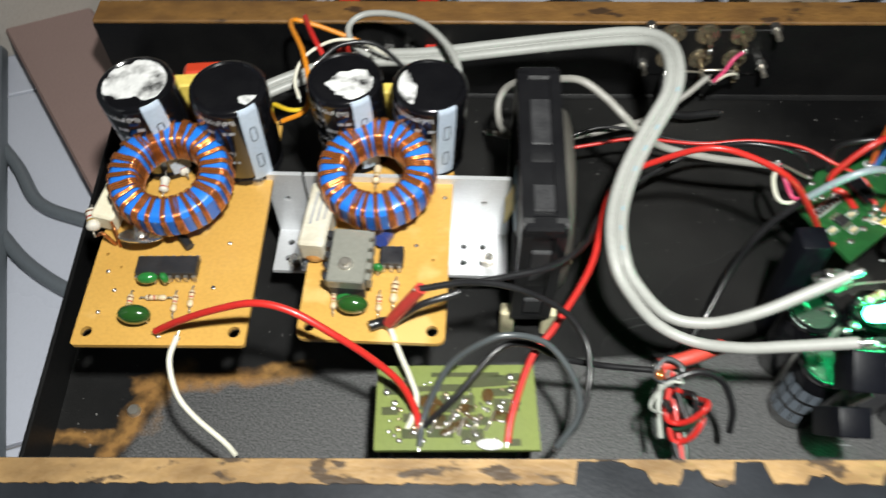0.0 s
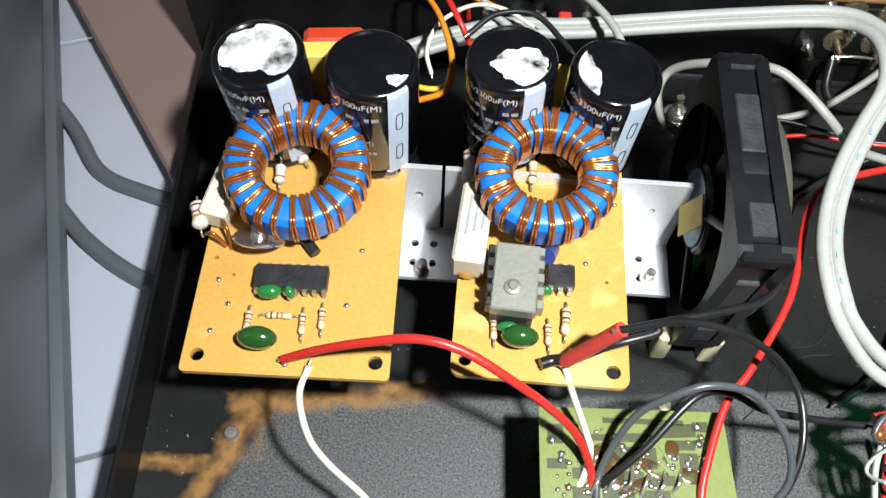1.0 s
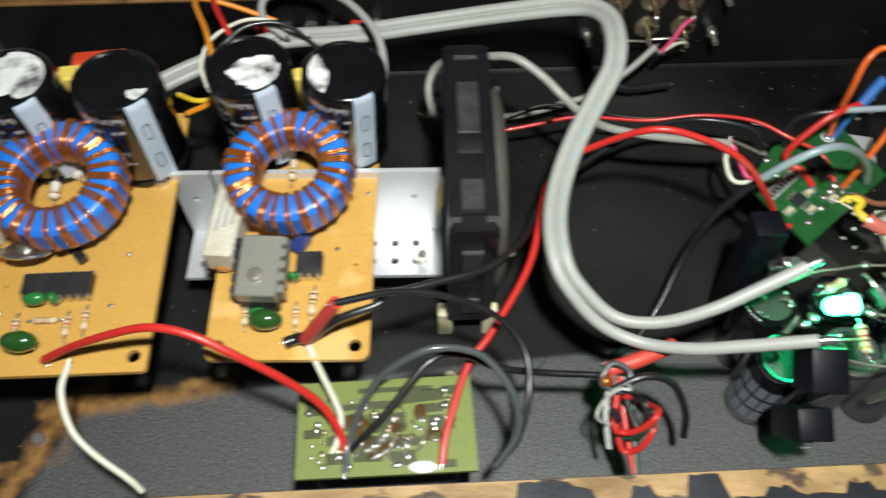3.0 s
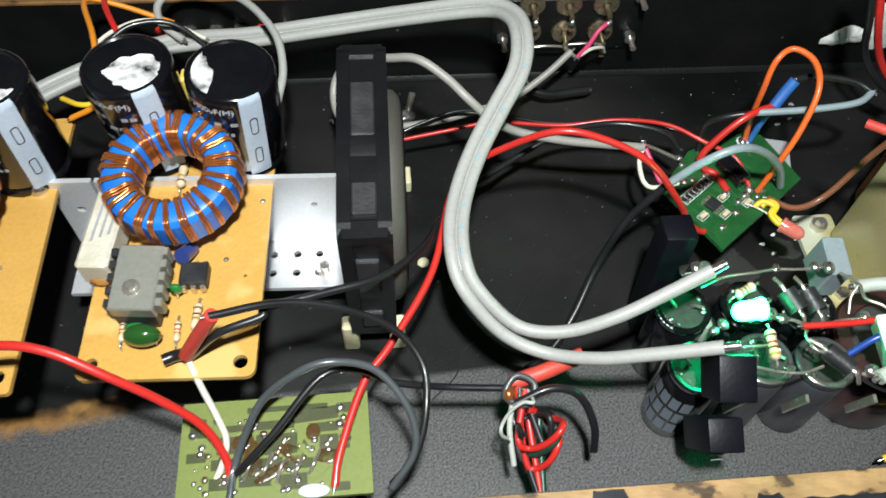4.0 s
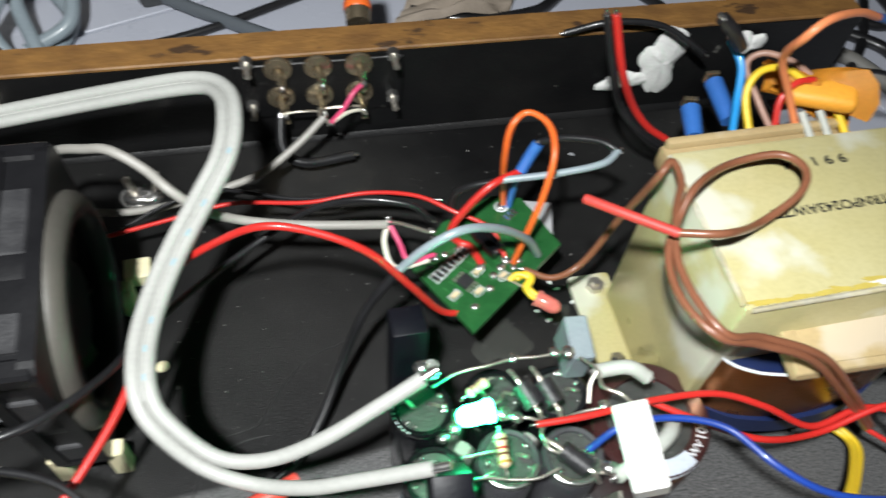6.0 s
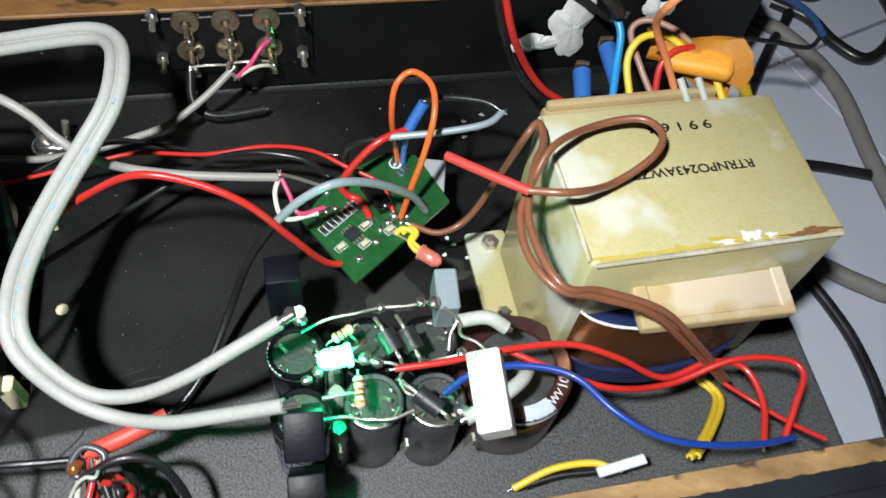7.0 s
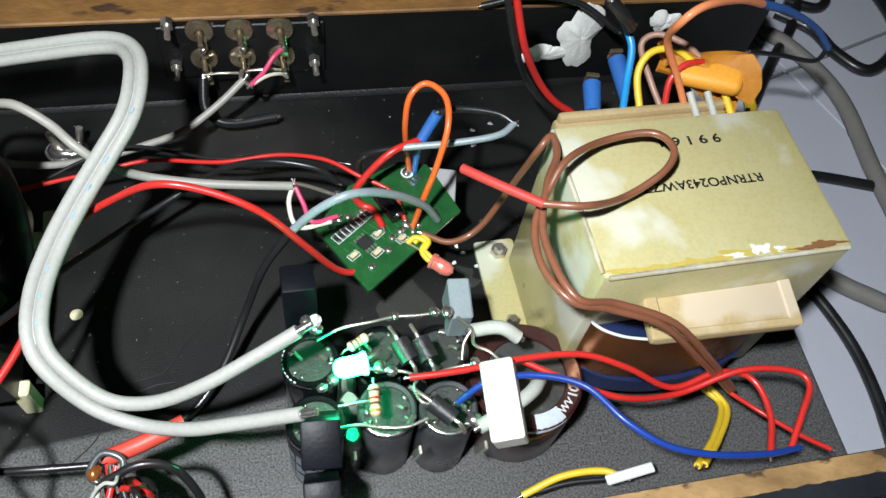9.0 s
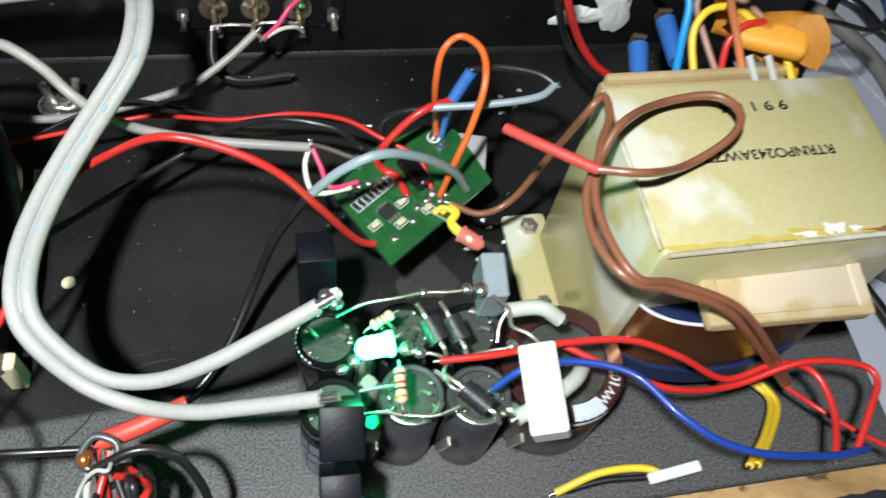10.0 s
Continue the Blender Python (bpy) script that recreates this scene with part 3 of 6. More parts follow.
def big_cap(parent, x, y, z0, z1, r, smear, turn, lean=(0, 0)):
    """A tall can capacitor: shrunk sleeve, domed vented top, pale stripe and print."""
    ax = Vector((lean[0], lean[1], 1)).normalized()
    h = z1 - z0
    base = Vector((x, y, z0))
    q = Vector((0, 0, 1)).rotation_difference(ax).to_matrix().to_4x4()
    fr = Matrix.Translation(base) @ q @ spin(0, 0, turn)
    bm = lathe(B(), [(r * 0.93, 0), (r, 1.0), (r, 2.2), (r * 0.94, 3.4), (r, 4.8), (r, h - 2.2), (r * 0.985, h - 1.0), (r * 0.93, h - 0.2), (r * 0.86, h), (r * 0.82, h - 0.5)], base, ax, 40)
    ob = part("capacitor", bm, "cap_black", parent, "black sleeved electrolytic capacitor with pale stripe", smooth=40)
    part("vent_top", lathe(B(), [(0, h - 0.9), (r * 0.5, h - 0.85), (r * 0.84, h - 0.6)], base, ax, 40), "cap_top", ob, smooth=50)
    if smear:
        cx, cy, rx, ry, sd = smear
        rng = random.Random(sd)
        bm = B()
        ph = [rng.uniform(0, 6.28) for _ in range(4)]
        ring = []
        for k in range(48):
            a = k * math.tau / 48
            f = 1 + 0.14 * math.sin(2 * a + ph[0]) + 0.10 * math.sin(3 * a + ph[1]) + 0.06 * math.sin(7 * a + ph[2]) + 0.04 * math.sin(13 * a + ph[3])
            u, v = (cx + rx * f * math.cos(a)) * r, (cy + ry * f * math.sin(a)) * r
            d = math.hypot(u, v)
            if d > r * 0.84:
                u, v = u * r * 0.84 / d, v * r * 0.84 / d
            ring.append((u, v))
        mid = bm.verts.new(Matrix.Translation(base) @ q @ Vector((cx * r, cy * r, h - 0.25)))
        vs = [bm.verts.new(Matrix.Translation(base) @ q @ Vector((u, v, h - 0.42))) for u, v in ring]
        for k in range(48):
            bm.faces.new((mid, vs[k], vs[(k + 1) % 48]))
        part("white_smear", bm, "white_smear", ob, "smeared white paint", smooth=80)
    # stripe and print lie just proud of the sleeve
    bm = B()
    n = 8
    cols = []
    for k in range(n + 1):
        a = -0.26 + 0.52 * k / n
        cols.append([bm.verts.new(fr @ Vector((rr * math.cos(a), rr * math.sin(a), z))) for rr, z in ((r + 0.06, 3.0), (r + 0.06, h - 2.2), (r * 0.985 + 0.06, h - 0.95), (r * 0.93 + 0.06, h - 0.15))])
    for a, b in zip(cols, cols[1:]):
        for k in range(3):
            bm.faces.new((a[k], b[k], b[k + 1], a[k + 1]))
    stripe = part("stripe", bm, "cap_stripe", ob, "pale blue-grey polarity stripe", smooth=60)
    bm = B()
    for zz in (h * 0.32, h * 0.68):
        pts = [fr @ Vector(((r + 0.16) * math.cos(da), (r + 0.16) * math.sin(da), zz + dz)) for da, dz in ((-.05, -3), (.05, -3), (.08, -2), (.08, 2), (.05, 3), (-.05, 3), (-.08, 2), (-.08, -2))]
        sweep(bm, curve_points(pts, 2, True), 0.16, 4, closed=True)
    part("minus_mark", bm, "print_black", stripe)
    rng = random.Random(int(x * 7 + y))
    for row, (zz, hh, txt) in enumerate(((h - 4.2, 3.4, "50v3300uF(M)"), (h - 9.0, 2.0, ""), (h - 13, 2.0, ""), (h - 18.5, 3.2, "3300uF(M)"), (h - 23, 1.8, ""))):
        bm = B()
        if txt:
            cu = bpy.data.curves.new("print", "FONT")
            cu.body, cu.size, cu.align_x, cu.align_y = txt, hh * 0.84, "CENTER", "CENTER"
            tmp = bpy.data.objects.new("print", cu)
            me = bpy.data.meshes.new_from_object(tmp)
            bpy.data.objects.remove(tmp)
            bm.from_mesh(me)
            for v in bm.verts:
                a = v.co.x / r - 1.06
                v.co = fr @ Vector(((r + 0.08) * math.cos(a), (r + 0.08) * math.sin(a), zz + v.co.y))
        else:
            a = -2.0
            while a < -0.5:
                w = rng.uniform(0.06, 0.2)
                if rng.random() < 0.7:
                    vs = [bm.verts.new(fr @ Vector(((r + 0.08) * math.cos(aa), (r + 0.08) * math.sin(aa), zz + dz))) for aa, dz in ((a, -hh / 3), (a + w, -hh / 3), (a + w, hh / 3), (a, hh / 3))]
                    bm.faces.new(vs)
                a += w + 0.05
        if bm.verts:
            part("print", bm, "print_white" if row == 0 else "print_grey", ob)
        else:
            bm.free()
    return ob


def toroid(parent, c, R, r_in, height, tilt, turns, seed):
    """A blue ring core, wound with pairs of enamelled copper wire."""
    rng = random.Random(seed)
    rot = Matrix.Translation(c) @ spin(*tilt)
    h = height / 2
    bev = 1.6
    prof = [(r_in, -h + bev), (r_in + bev, -h), (R - bev, -h), (R, -h + bev), (R, h - bev), (R - bev * 0.6, h - bev * 0.3), (R - bev, h), (r_in + bev, h), (r_in + bev * 0.3, h - bev * 0.4), (r_in, h - bev)]
    bm = lathe(B(), prof + prof[:1], (0, 0, 0), (0, 0, 1), 56)
    bm.transform(rot)
    core = part("choke_core", bm, "core_blue", parent, "blue ring core wound with copper wire", smooth=40)
    wr = 0.43
    for k in range(turns):
        bm = B()
        a0 = k * math.tau / turns + rng.uniform(-0.035, 0.035)
        for s in (-1, 0, 1)[: 3 if k % 3 == 0 else 2]:
            ao, ai = a0 + s * 0.046, a0 + s * 0.07 + rng.uniform(-0.02, 0.02)
            g = wr * 0.9
            loop = [(R + g, -h * 0.6, ao), (R + g, h * 0.6, ao), (R - bev * 0.5, h + g * 0.8, ao), ((R + r_in) / 2, h + g, (ao + ai) / 2), (r_in + bev * 0.5, h + g * 0.8, ai), (r_in - g, h * 0.6, ai), (r_in - g, -h * 0.6, ai), ((R + r_in) / 2, -h - g, (ao + ai) / 2 + 0.03)]
            pts = [rot @ Vector((rr * math.cos(a), rr * math.sin(a), z)) for rr, z, a in loop]
            sweep(bm, curve_points(pts, 3, True), wr, 6, closed=True)
        part("winding", bm, "copper_enamel", core, smooth=70)
    return core


def solder_blob(parent, x, y, z, r=1.1):
    part("solder_joint", ball(B(), (x, y, z), r, (1, 1, 0.7)), "solder", parent, smooth=80)


def supply_board_one():
    """The board whose regulator chip lies open."""
    t = thing("power_supply_board", (-75, 140, 50), "tan circuit board with blue wound choke and two black capacitors", "circuit board", "amplifier supply boards")
    z = 51.0
    m = Matrix.Translation((-99.6, 100.6, 0)) @ spin(0, 0, 1.6)
    out = rounded(53, 92, 1.2)
    pcb = part("board", plate(B(), out, [(3.9, 4.6, 1.75), (49.2, 4.6, 1.9), (3.4, 33, 0.6), (9, 28, 0.5), (44, 62, 0.5)], 49.4, z, m), "pcb_tan", t)
    part("board_underside", plate(B(), rounded(52.6, 91.6, 1.2, 0.2, 0.2), [(3.9, 4.6, 1.75), (49.2, 4.6, 1.9)], 48.6, 49.3, m), "pcb_edge", t)
    big_cap(t, -86.5, 177, z, 87, 12.4, (0.05, 0.10, 0.80, 0.78, 3), -52, (-0.03, -0.04))
    big_cap(t, -58.5, 175.5, z, 87, 12.4, (0.62, -0.42, 0.24, 0.2, 8), -50, (0.03, -0.02))
    toroid(t, (-76.0, 153.5, 66.5), 18.6, 10.2, 12, (9, 2, 0), 26, 1)
    dip(t, (-75, 127.5, 53.9), 19.2, 6.6, 8, 2)
    film_cap(t, (-80.2, 108.8, 56.2), 10.2, 3.0)
    film_cap(t, (-79.8, 122.3, 55.4), 6.5, 1.9, "green_bright", 8)
    film_cap(t, (-74.5, 122.4, 55.6), 2.6, 1.9, "green_bright", 40)
    resistor(t, (-84.6, 117.8, 52.7), (-84.2, 111.6, 52.7), 1.0)
    resistor(t, (-80.3, 117.0, 52.4), (-73.2, 117.2, 52.4), 0.9)
    resistor(t, (-70.7, 118.4, 52.4), (-70.2, 112.2, 52.4), 0.9)
    resistor(t, (-65.9, 120.3, 52.4), (-65.4, 114.0, 52.4), 0.9)
    resistor(t, (-104.2, 147.5, 57), (-101.6, 139.5, 56), 2.2, "resistor_cream")
    part("ceramic_resistor", box(B(), (-97.0, 154, 57), (7.5, 24, 8), spin(4, 8, -9), 0.7), "ceramic_cream", t, "cream cement power resistor")
    ob = part("trimmer_disc", lathe(B(), [(0, 0), (6.9, 0), (7.2, 0.5), (6.8, 1.0), (2.4, 1.3), (2.2, 4.2), (0, 4.6)], (-85.0, 137.0, 56.5), (0.06, 0.62, 0.78), 28), "solder", t, "round metal capped transistor with flange", smooth=35)
    solder_blob(ob, -84.0, 139.6, 60.6, 1.0)
    part("diode", rod(B(), (-73.5, 140, 53.5), (-70, 136, 53.2), 1.5, seg=12), "ic_black", t, smooth=50)
    bm = tube(B(), [(-100, 138.5, 55), (-97.5, 137.5, 57), (-95, 137, 52)], 0.6, 5)
    tube(bm, [(-96, 142, 58), (-94, 139, 57), (-93.5, 136.5, 51.5)], 0.5, 5)
    part("copper_lead", bm, "copper_enamel", t, smooth=60)
    part("nut", lathe(B(), [(0, 3.4), (1.6, 3.2), (2.7, 2.2), (3.1, 0.6), (3.1, 0)], (-53.8, 166.5, z), (0, 0, 1), 18), "solder", t, smooth=50)
    for x, y in ((-67, 103.5), (-73.2, 104.2), (-95, 127), (-91, 120), (-94, 112), (-60, 122), (-58, 139)):
        solder_blob(t, x, y, z + 0.2, 0.8)
    part("film_block", box(B(), (-76, 191, 61), (13, 6, 26), spin(0, 0, 6), 0.6), "yellow_tape", t, "yellow box capacitor")
    part("film_block", box(B(), (-72.5, 199.5, 60), (18, 7, 24), spin(0, 0, 6), 1.5), "red_sleeve_bright", t, "red dipped capacitor")
    resistor(t, (-84, 158, 53.5), (-84.5, 164, 54), 1.6, "resistor_cream", ("band_red",))
    resistor(t, (-78, 166, 54), (-81, 170, 53.5), 1.6, "resistor_cream", ("band_red",))
    for x in (-73, -70):
        resistor(t, (x, 157, 52.2), (x, 162, 52.2), 0.7, "copper_enamel", ())
    return t


mat("red_sleeve_bright", (0.55, 0.05, 0.02), 0.35, coat=0.3)


def supply_board_two():
    """The board with a finned heat spreader over its regulator."""
    t = thing("power_supply_board", (-10, 145, 50), "tan circuit board with blue wound choke and clipped metal heat spreader", "circuit board", "amplifier supply boards")
    z = 51.0
    m = Matrix.Translation((-31.6, 105.0, 0)) @ spin(0, 0, -0.4)
    part("board", plate(B(), rounded(45.2, 88, 2.6), [(3.6, 4.4, 1.7), (41.2, 4.2, 1.9), (40, 30, 0.5)], 49.4, z, m), "pcb_tan", t)
    part("board_underside", plate(B(), rounded(44.8, 87.6, 2.6, 0.2, 0.2), [(3.6, 4.4, 1.7), (41.2, 4.2, 1.9)], 48.6, 49.3, m), "pcb_edge", t)
    big_cap(t, -20.5, 181.5, z, 86, 12.3, (0.25, -0.25, 0.66, 0.5, 5), -58, (-0.02, -0.02))
    big_cap(t, 4.8, 180, z, 85, 12.3, (-0.66, -0.15, 0.28, 0.66, 9), -60, (0.05, -0.02))
    toroid(t, (-9.8, 157.0, 66.5), 18.0, 9.8, 12, (9, -2, 0), 26, 6)
    spreader = part("heat_spreader", box(B(), (-16.6, 128.6, 59.8), (11.6, 18.5, 5), spin(6, 0, -3), 0.4), "spreader_grey", t, "grey metal heat spreader with a bolt", smooth=None)
    part("bolt", lathe(B(), [(0, 1.6), (1.0, 1.6), (1.2, 0.6), (2.1, 0.5), (2.3, 0), (2.3, -1)], (-17.3, 125.2, 62.2), (0, -0.1, 1), 20), "tin_wire", spreader, smooth=40)
    for k in range(5):
        for s in (-1, 1):
            part("fin", box(B(), (-16.6 + s * 6.4, 121.6 + k * 3.6, 58.6 + k * 0.4), (1.8, 2.3, 5.6), spin(6, 0, -3), 0.2), "ic_black" if s < 0 else "spreader_grey", spreader)
    part("chip_below", box(B(), (-16.6, 128.4, 54.0), (11, 17.5, 5.6), spin(0, 0, -3), 0.3), "ic_black", spreader)
    dip(t, (-4.2, 133.5, 53.9), 7.4, 6.6, 3, 0)
    film_cap(t, (-14.6, 114.6, 56.0), 9.6, 2.9)
    film_cap(t, (-8.2, 128.5, 55.2), 2.4, 1.8, "green_bright", 80)
    film_cap(t, (-17.5, 118, 53.6), 6, 1.6, "green_bright")
    resistor(t, (-21.3, 120.8, 52.4), (-21.0, 114.8, 52.4), 0.9)
    resistor(t, (-7.2, 120.5, 52.4), (-7.0, 114.4, 52.4), 0.9)
    resistor(t, (-2.4, 125.6, 52.6), (-2.8, 117.6, 52.6), 1.2, "resistor_beige", ("band_brown", "band_brown", "band_gold"))
    cer = part("ceramic_resistor", box(B(), (-28.2, 144.5, 57.5), (8.6, 25, 9), spin(0, 0, -4), 0.8), "ceramic_white", t, "white cement power resistor with faint print")
    for k in range(3):
        part("print", box(B(), (-29.6 + k * 2.0, 146.4, 62.06), (0.7, 13 - 2 * k, 0.1), spin(0, 0, -5)), "print_grey", cer)
    part("glue_blob", ball(B(), (-28.8, 134.5, 54), 1.0, (4.2, 3.2, 2.8), 3), "amber_glue", t, "amber glue round a lead", smooth=80)
    resistor(t, (-30.6, 174, 54), (-30.3, 162.5, 54), 2.0, "resistor_cream", ("band_brown",))
    resistor(t, (-12.2, 164, 53.5), (-12, 172, 53.5), 1.3, "resistor_beige", ("band_brown", "band_gold"))
    part("small_capacitor", rod(B(), (-6.5, 143, 53), (-8, 138.5, 55.5), 2.3, seg=16), "elcap_blue", t, smooth=50)
    for x, y in ((-3.2, 109.5), (-9, 109), (-1, 114), (3, 140), (11.5, 160), (10, 120)):
        solder_blob(t, x, y, z + 0.2, 0.8)
    part("film_block", box(B(), (-7.5, 190, 62), (7, 5, 22), None, 0.6), "yellow_tape", t, "yellow box capacitor")
    return t


mat("spreader_grey", (0.27, 0.27, 0.235), 0.4, 0.35, second=(0.21, 0.21, 0.18), scale=60, bump=0.15)
supply_board_one()
supply_board_two()


# ---- heat sink bracket under the boards ----
def bracket():
    t = thing("heat_sink_bracket", (-10, 165, 0), "bare aluminium angle bracket with drilled foot under the boards", "bracket")
    bm = B()
    plate(bm, [(-51, 0), (-39.0, 0), (-38.2, 53), (-51, 53)], [(-45, 40, 1.3)], -0.8, 0.8)
    plate(bm, [(-37.6, 0), (34, 0), (34, 53), (-37.2, 53)], [(-22, 40, 1.2), (25, 40, 1.0)], -0.8, 0.8)
    bm.transform(Matrix.Translation((0, 167, 0.8)) @ spin(90, 0, 0))
    part("upright", bm, "aluminium", t)
    bm = B()
    fh = [(x, y, 1.25) for x in (-46, -40, -33, 3, 10.5, 18, 25) for y in (153.5, 160.5)]
    plate(bm, [(-51, 148), (34, 148), (34, 167), (-51, 167)], fh, 20.2, 21.8)
    part("foot", bm, "aluminium", t)
    for x, y in ((-43, 151.5), (27, 154)):
        s = part("screw", rod(B(), (x, y, 21), (x + 0.3, y - 1, 27), 1.5, seg=12), "solder", t, smooth=50)
        part("nut", rod(B(), (x, y, 21.8), (x, y, 24), 2.6, seg=6), "tin_wire", s)
    return t


bracket()


# ---- fan ----
def fan():
    """A 64 mm case fan, standing on edge: ribbed frame, hub, blades and struts."""
    t = thing("cooling_fan", (43, 160, 0), "black plastic cooling fan standing on edge", "fan")
    W, D = 60.0, 14.0
    m = Matrix.Translation((41.9, 164.4, 46.6)) @ spin(5, 0, 1) @ Matrix.Rotation(radians(90), 4, "Y") @ Matrix.Diagonal((1.067, 1.067, 1, 1))
    # frame rings: two square flanges with a round hole and a drum between them
    n = 48
    for z0, z1 in ((-D / 2, -D / 2 + 3.6), (D / 2 - 3.6, D / 2)):
        bm = B()
        inner = [(28.2 * math.cos(k * math.tau / n), 28.2 * math.sin(k * math.tau / n)) for k in range(n)]
        edges = []
        for loop in (rounded(W, W, 4, -W / 2, -W / 2), inner):
            vs = [bm.verts.new((x, y, z1)) for x, y in loop]
            edges += [bm.edges.new((a, b)) for a, b in zip(vs, vs[1:] + vs[:1])]
        fs = [g for g in bmesh.ops.triangle_fill(bm, edges=edges, use_beauty=True)["geom"] if isinstance(g, bmesh.types.BMFace)]
        ext = bmesh.ops.extrude_face_region(bm, geom=fs)["geom"]
        bmesh.ops.translate(bm, verts=[g for g in ext if isinstance(g, bmesh.types.BMVert)], vec=(0, 0, z0 - z1))
        bm.transform(m)
        part("flange", bm, "fan_plastic", t)
    bm = lathe(B(), [(28.2, -D / 2 + 1), (28.2, D / 2 - 1), (29.4, D / 2 - 1), (29.4, -D / 2 + 1), (28.2, -D / 2 + 1)], (0, 0, 0), (0, 0, 1), 48)
    bm.transform(m)
    part("drum", bm, "fan_plastic", t, smooth=40)
    # recessed side panels between the flanges
    for ang in (0, 90, 180, 270):
        for c in (-19, 8):
            bm = box(B(), (c, 29.0, 0), (9 if c < 0 else 17, 1.6, D - 7.5), None, 0.4)
            bm.transform(m @ spin(0, 0, ang))
            part("side_rib", bm, "fan_recess", t)
        bm = box(B(), (27.2, 27.2, 0), (5, 5, D - 1), None, 0.8)
        bm.transform(m @ spin(0, 0, ang))
        part("corner_post", bm, "fan_plastic", t)
    for ang in (0, 90, 180, 270):
        bm = box(B(), (0, 28.2, 0), (54, 0.9, D - 2))
        bm.transform(m @ spin(0, 0, ang))
        part("side_wall", bm, "fan_plastic", t)
    hub = lathe(B(), [(0, -D / 2 + 1), (12, -D / 2 + 1), (13, -D / 2 + 2), (13, D / 2 - 3), (12, D / 2 - 1.5), (0, D / 2 - 1.5)], (0, 0, 0), (0, 0, 1), 36)
    hub.transform(m)
    hub = part("hub", hub, "fan_plastic", t, smooth=40)
    lab = lathe(B(), [(0, -D / 2 + 0.6), (10.8, -D / 2 + 0.6)], (0, 0, 0), (0, 0, 1), 32)
    lab.transform(m)
    part("hub_label", lab, "fan_label", hub, "blue and white printed round label")
    ring = lathe(B(), [(29.7, D / 2 - 0.5), (29.3, D / 2 + 1.4), (27.8, D / 2 + 3.0), (25.6, D / 2 + 3.7), (23.6, D / 2 + 3.2), (22.6, D / 2 + 1.6), (22.4, D / 2 - 1.5)], (0, 0, 0), (0, 0, 1), 48)
    ring.transform(m)
    part("shroud_ring", ring, "fan_blade", t, "dusty round shroud", smooth=50)
    rim = lathe(B(), [(25.3, D / 2 + 3.8), (24.4, D / 2 + 4.1), (23.4, D / 2 + 3.5), (22.3, D / 2 + 1.6), (22.1, D / 2 - 1.5)], (0, 0, 0), (0, 0, 1), 48)
    rim.transform(m)
    part("shroud_rim", rim, "fan_plastic", t, smooth=50)
    for k in range(7):
        bm = B()
        a0 = k * math.tau / 7
        rows = []
        for r in np.linspace(12.6, 21.6, 6):
            rows.append([bm.verts.new((r * math.cos(a0 + s * (0.7 - 0.008 * r) + 0.012 * r), r * math.sin(a0 + s * (0.7 - 0.008 * r) + 0.012 * r), -4.5 + 9 * s + 0.9 * math.sin(3 * s))) for s in np.linspace(0, 1, 6)])
        for a, b in zip(rows, rows[1:]):
            for q in range(5):
                bm.faces.new((a[q], a[q + 1], b[q + 1], b[q]))
        bmesh.ops.solidify(bm, geom=list(bm.faces), thickness=1.0)
        bm.transform(m)
        part("blade", bm, "fan_blade", t, smooth=40)
    for k in range(4):
        a = radians(40 + 90 * k)
        bm = B()
        rod(bm, (11 * math.cos(a), 11 * math.sin(a), -D / 2 + 1.4), (29 * math.cos(a), 29 * math.sin(a), -D / 2 + 1.4), 1.3, seg=8)
        bm.transform(m)
        part("strut", bm, "fan_plastic", t, smooth=50)
    part("paper_tab", box(B(), (33.4, 159, 50), (0.5, 9, 16), spin(20, 8, 0)), "yellow_tape", t, "pale yellow card tab")
    for x, y in ((49.5, 192), (49.5, 139), (34.5, 139), (34.5, 192)):
        part("foam_foot", box(B(), (x, y, 7.4), (5.0, 5.0, 14.6), None, 0.6), "pale_tape", t, "pale foam spacer foot")


fan()


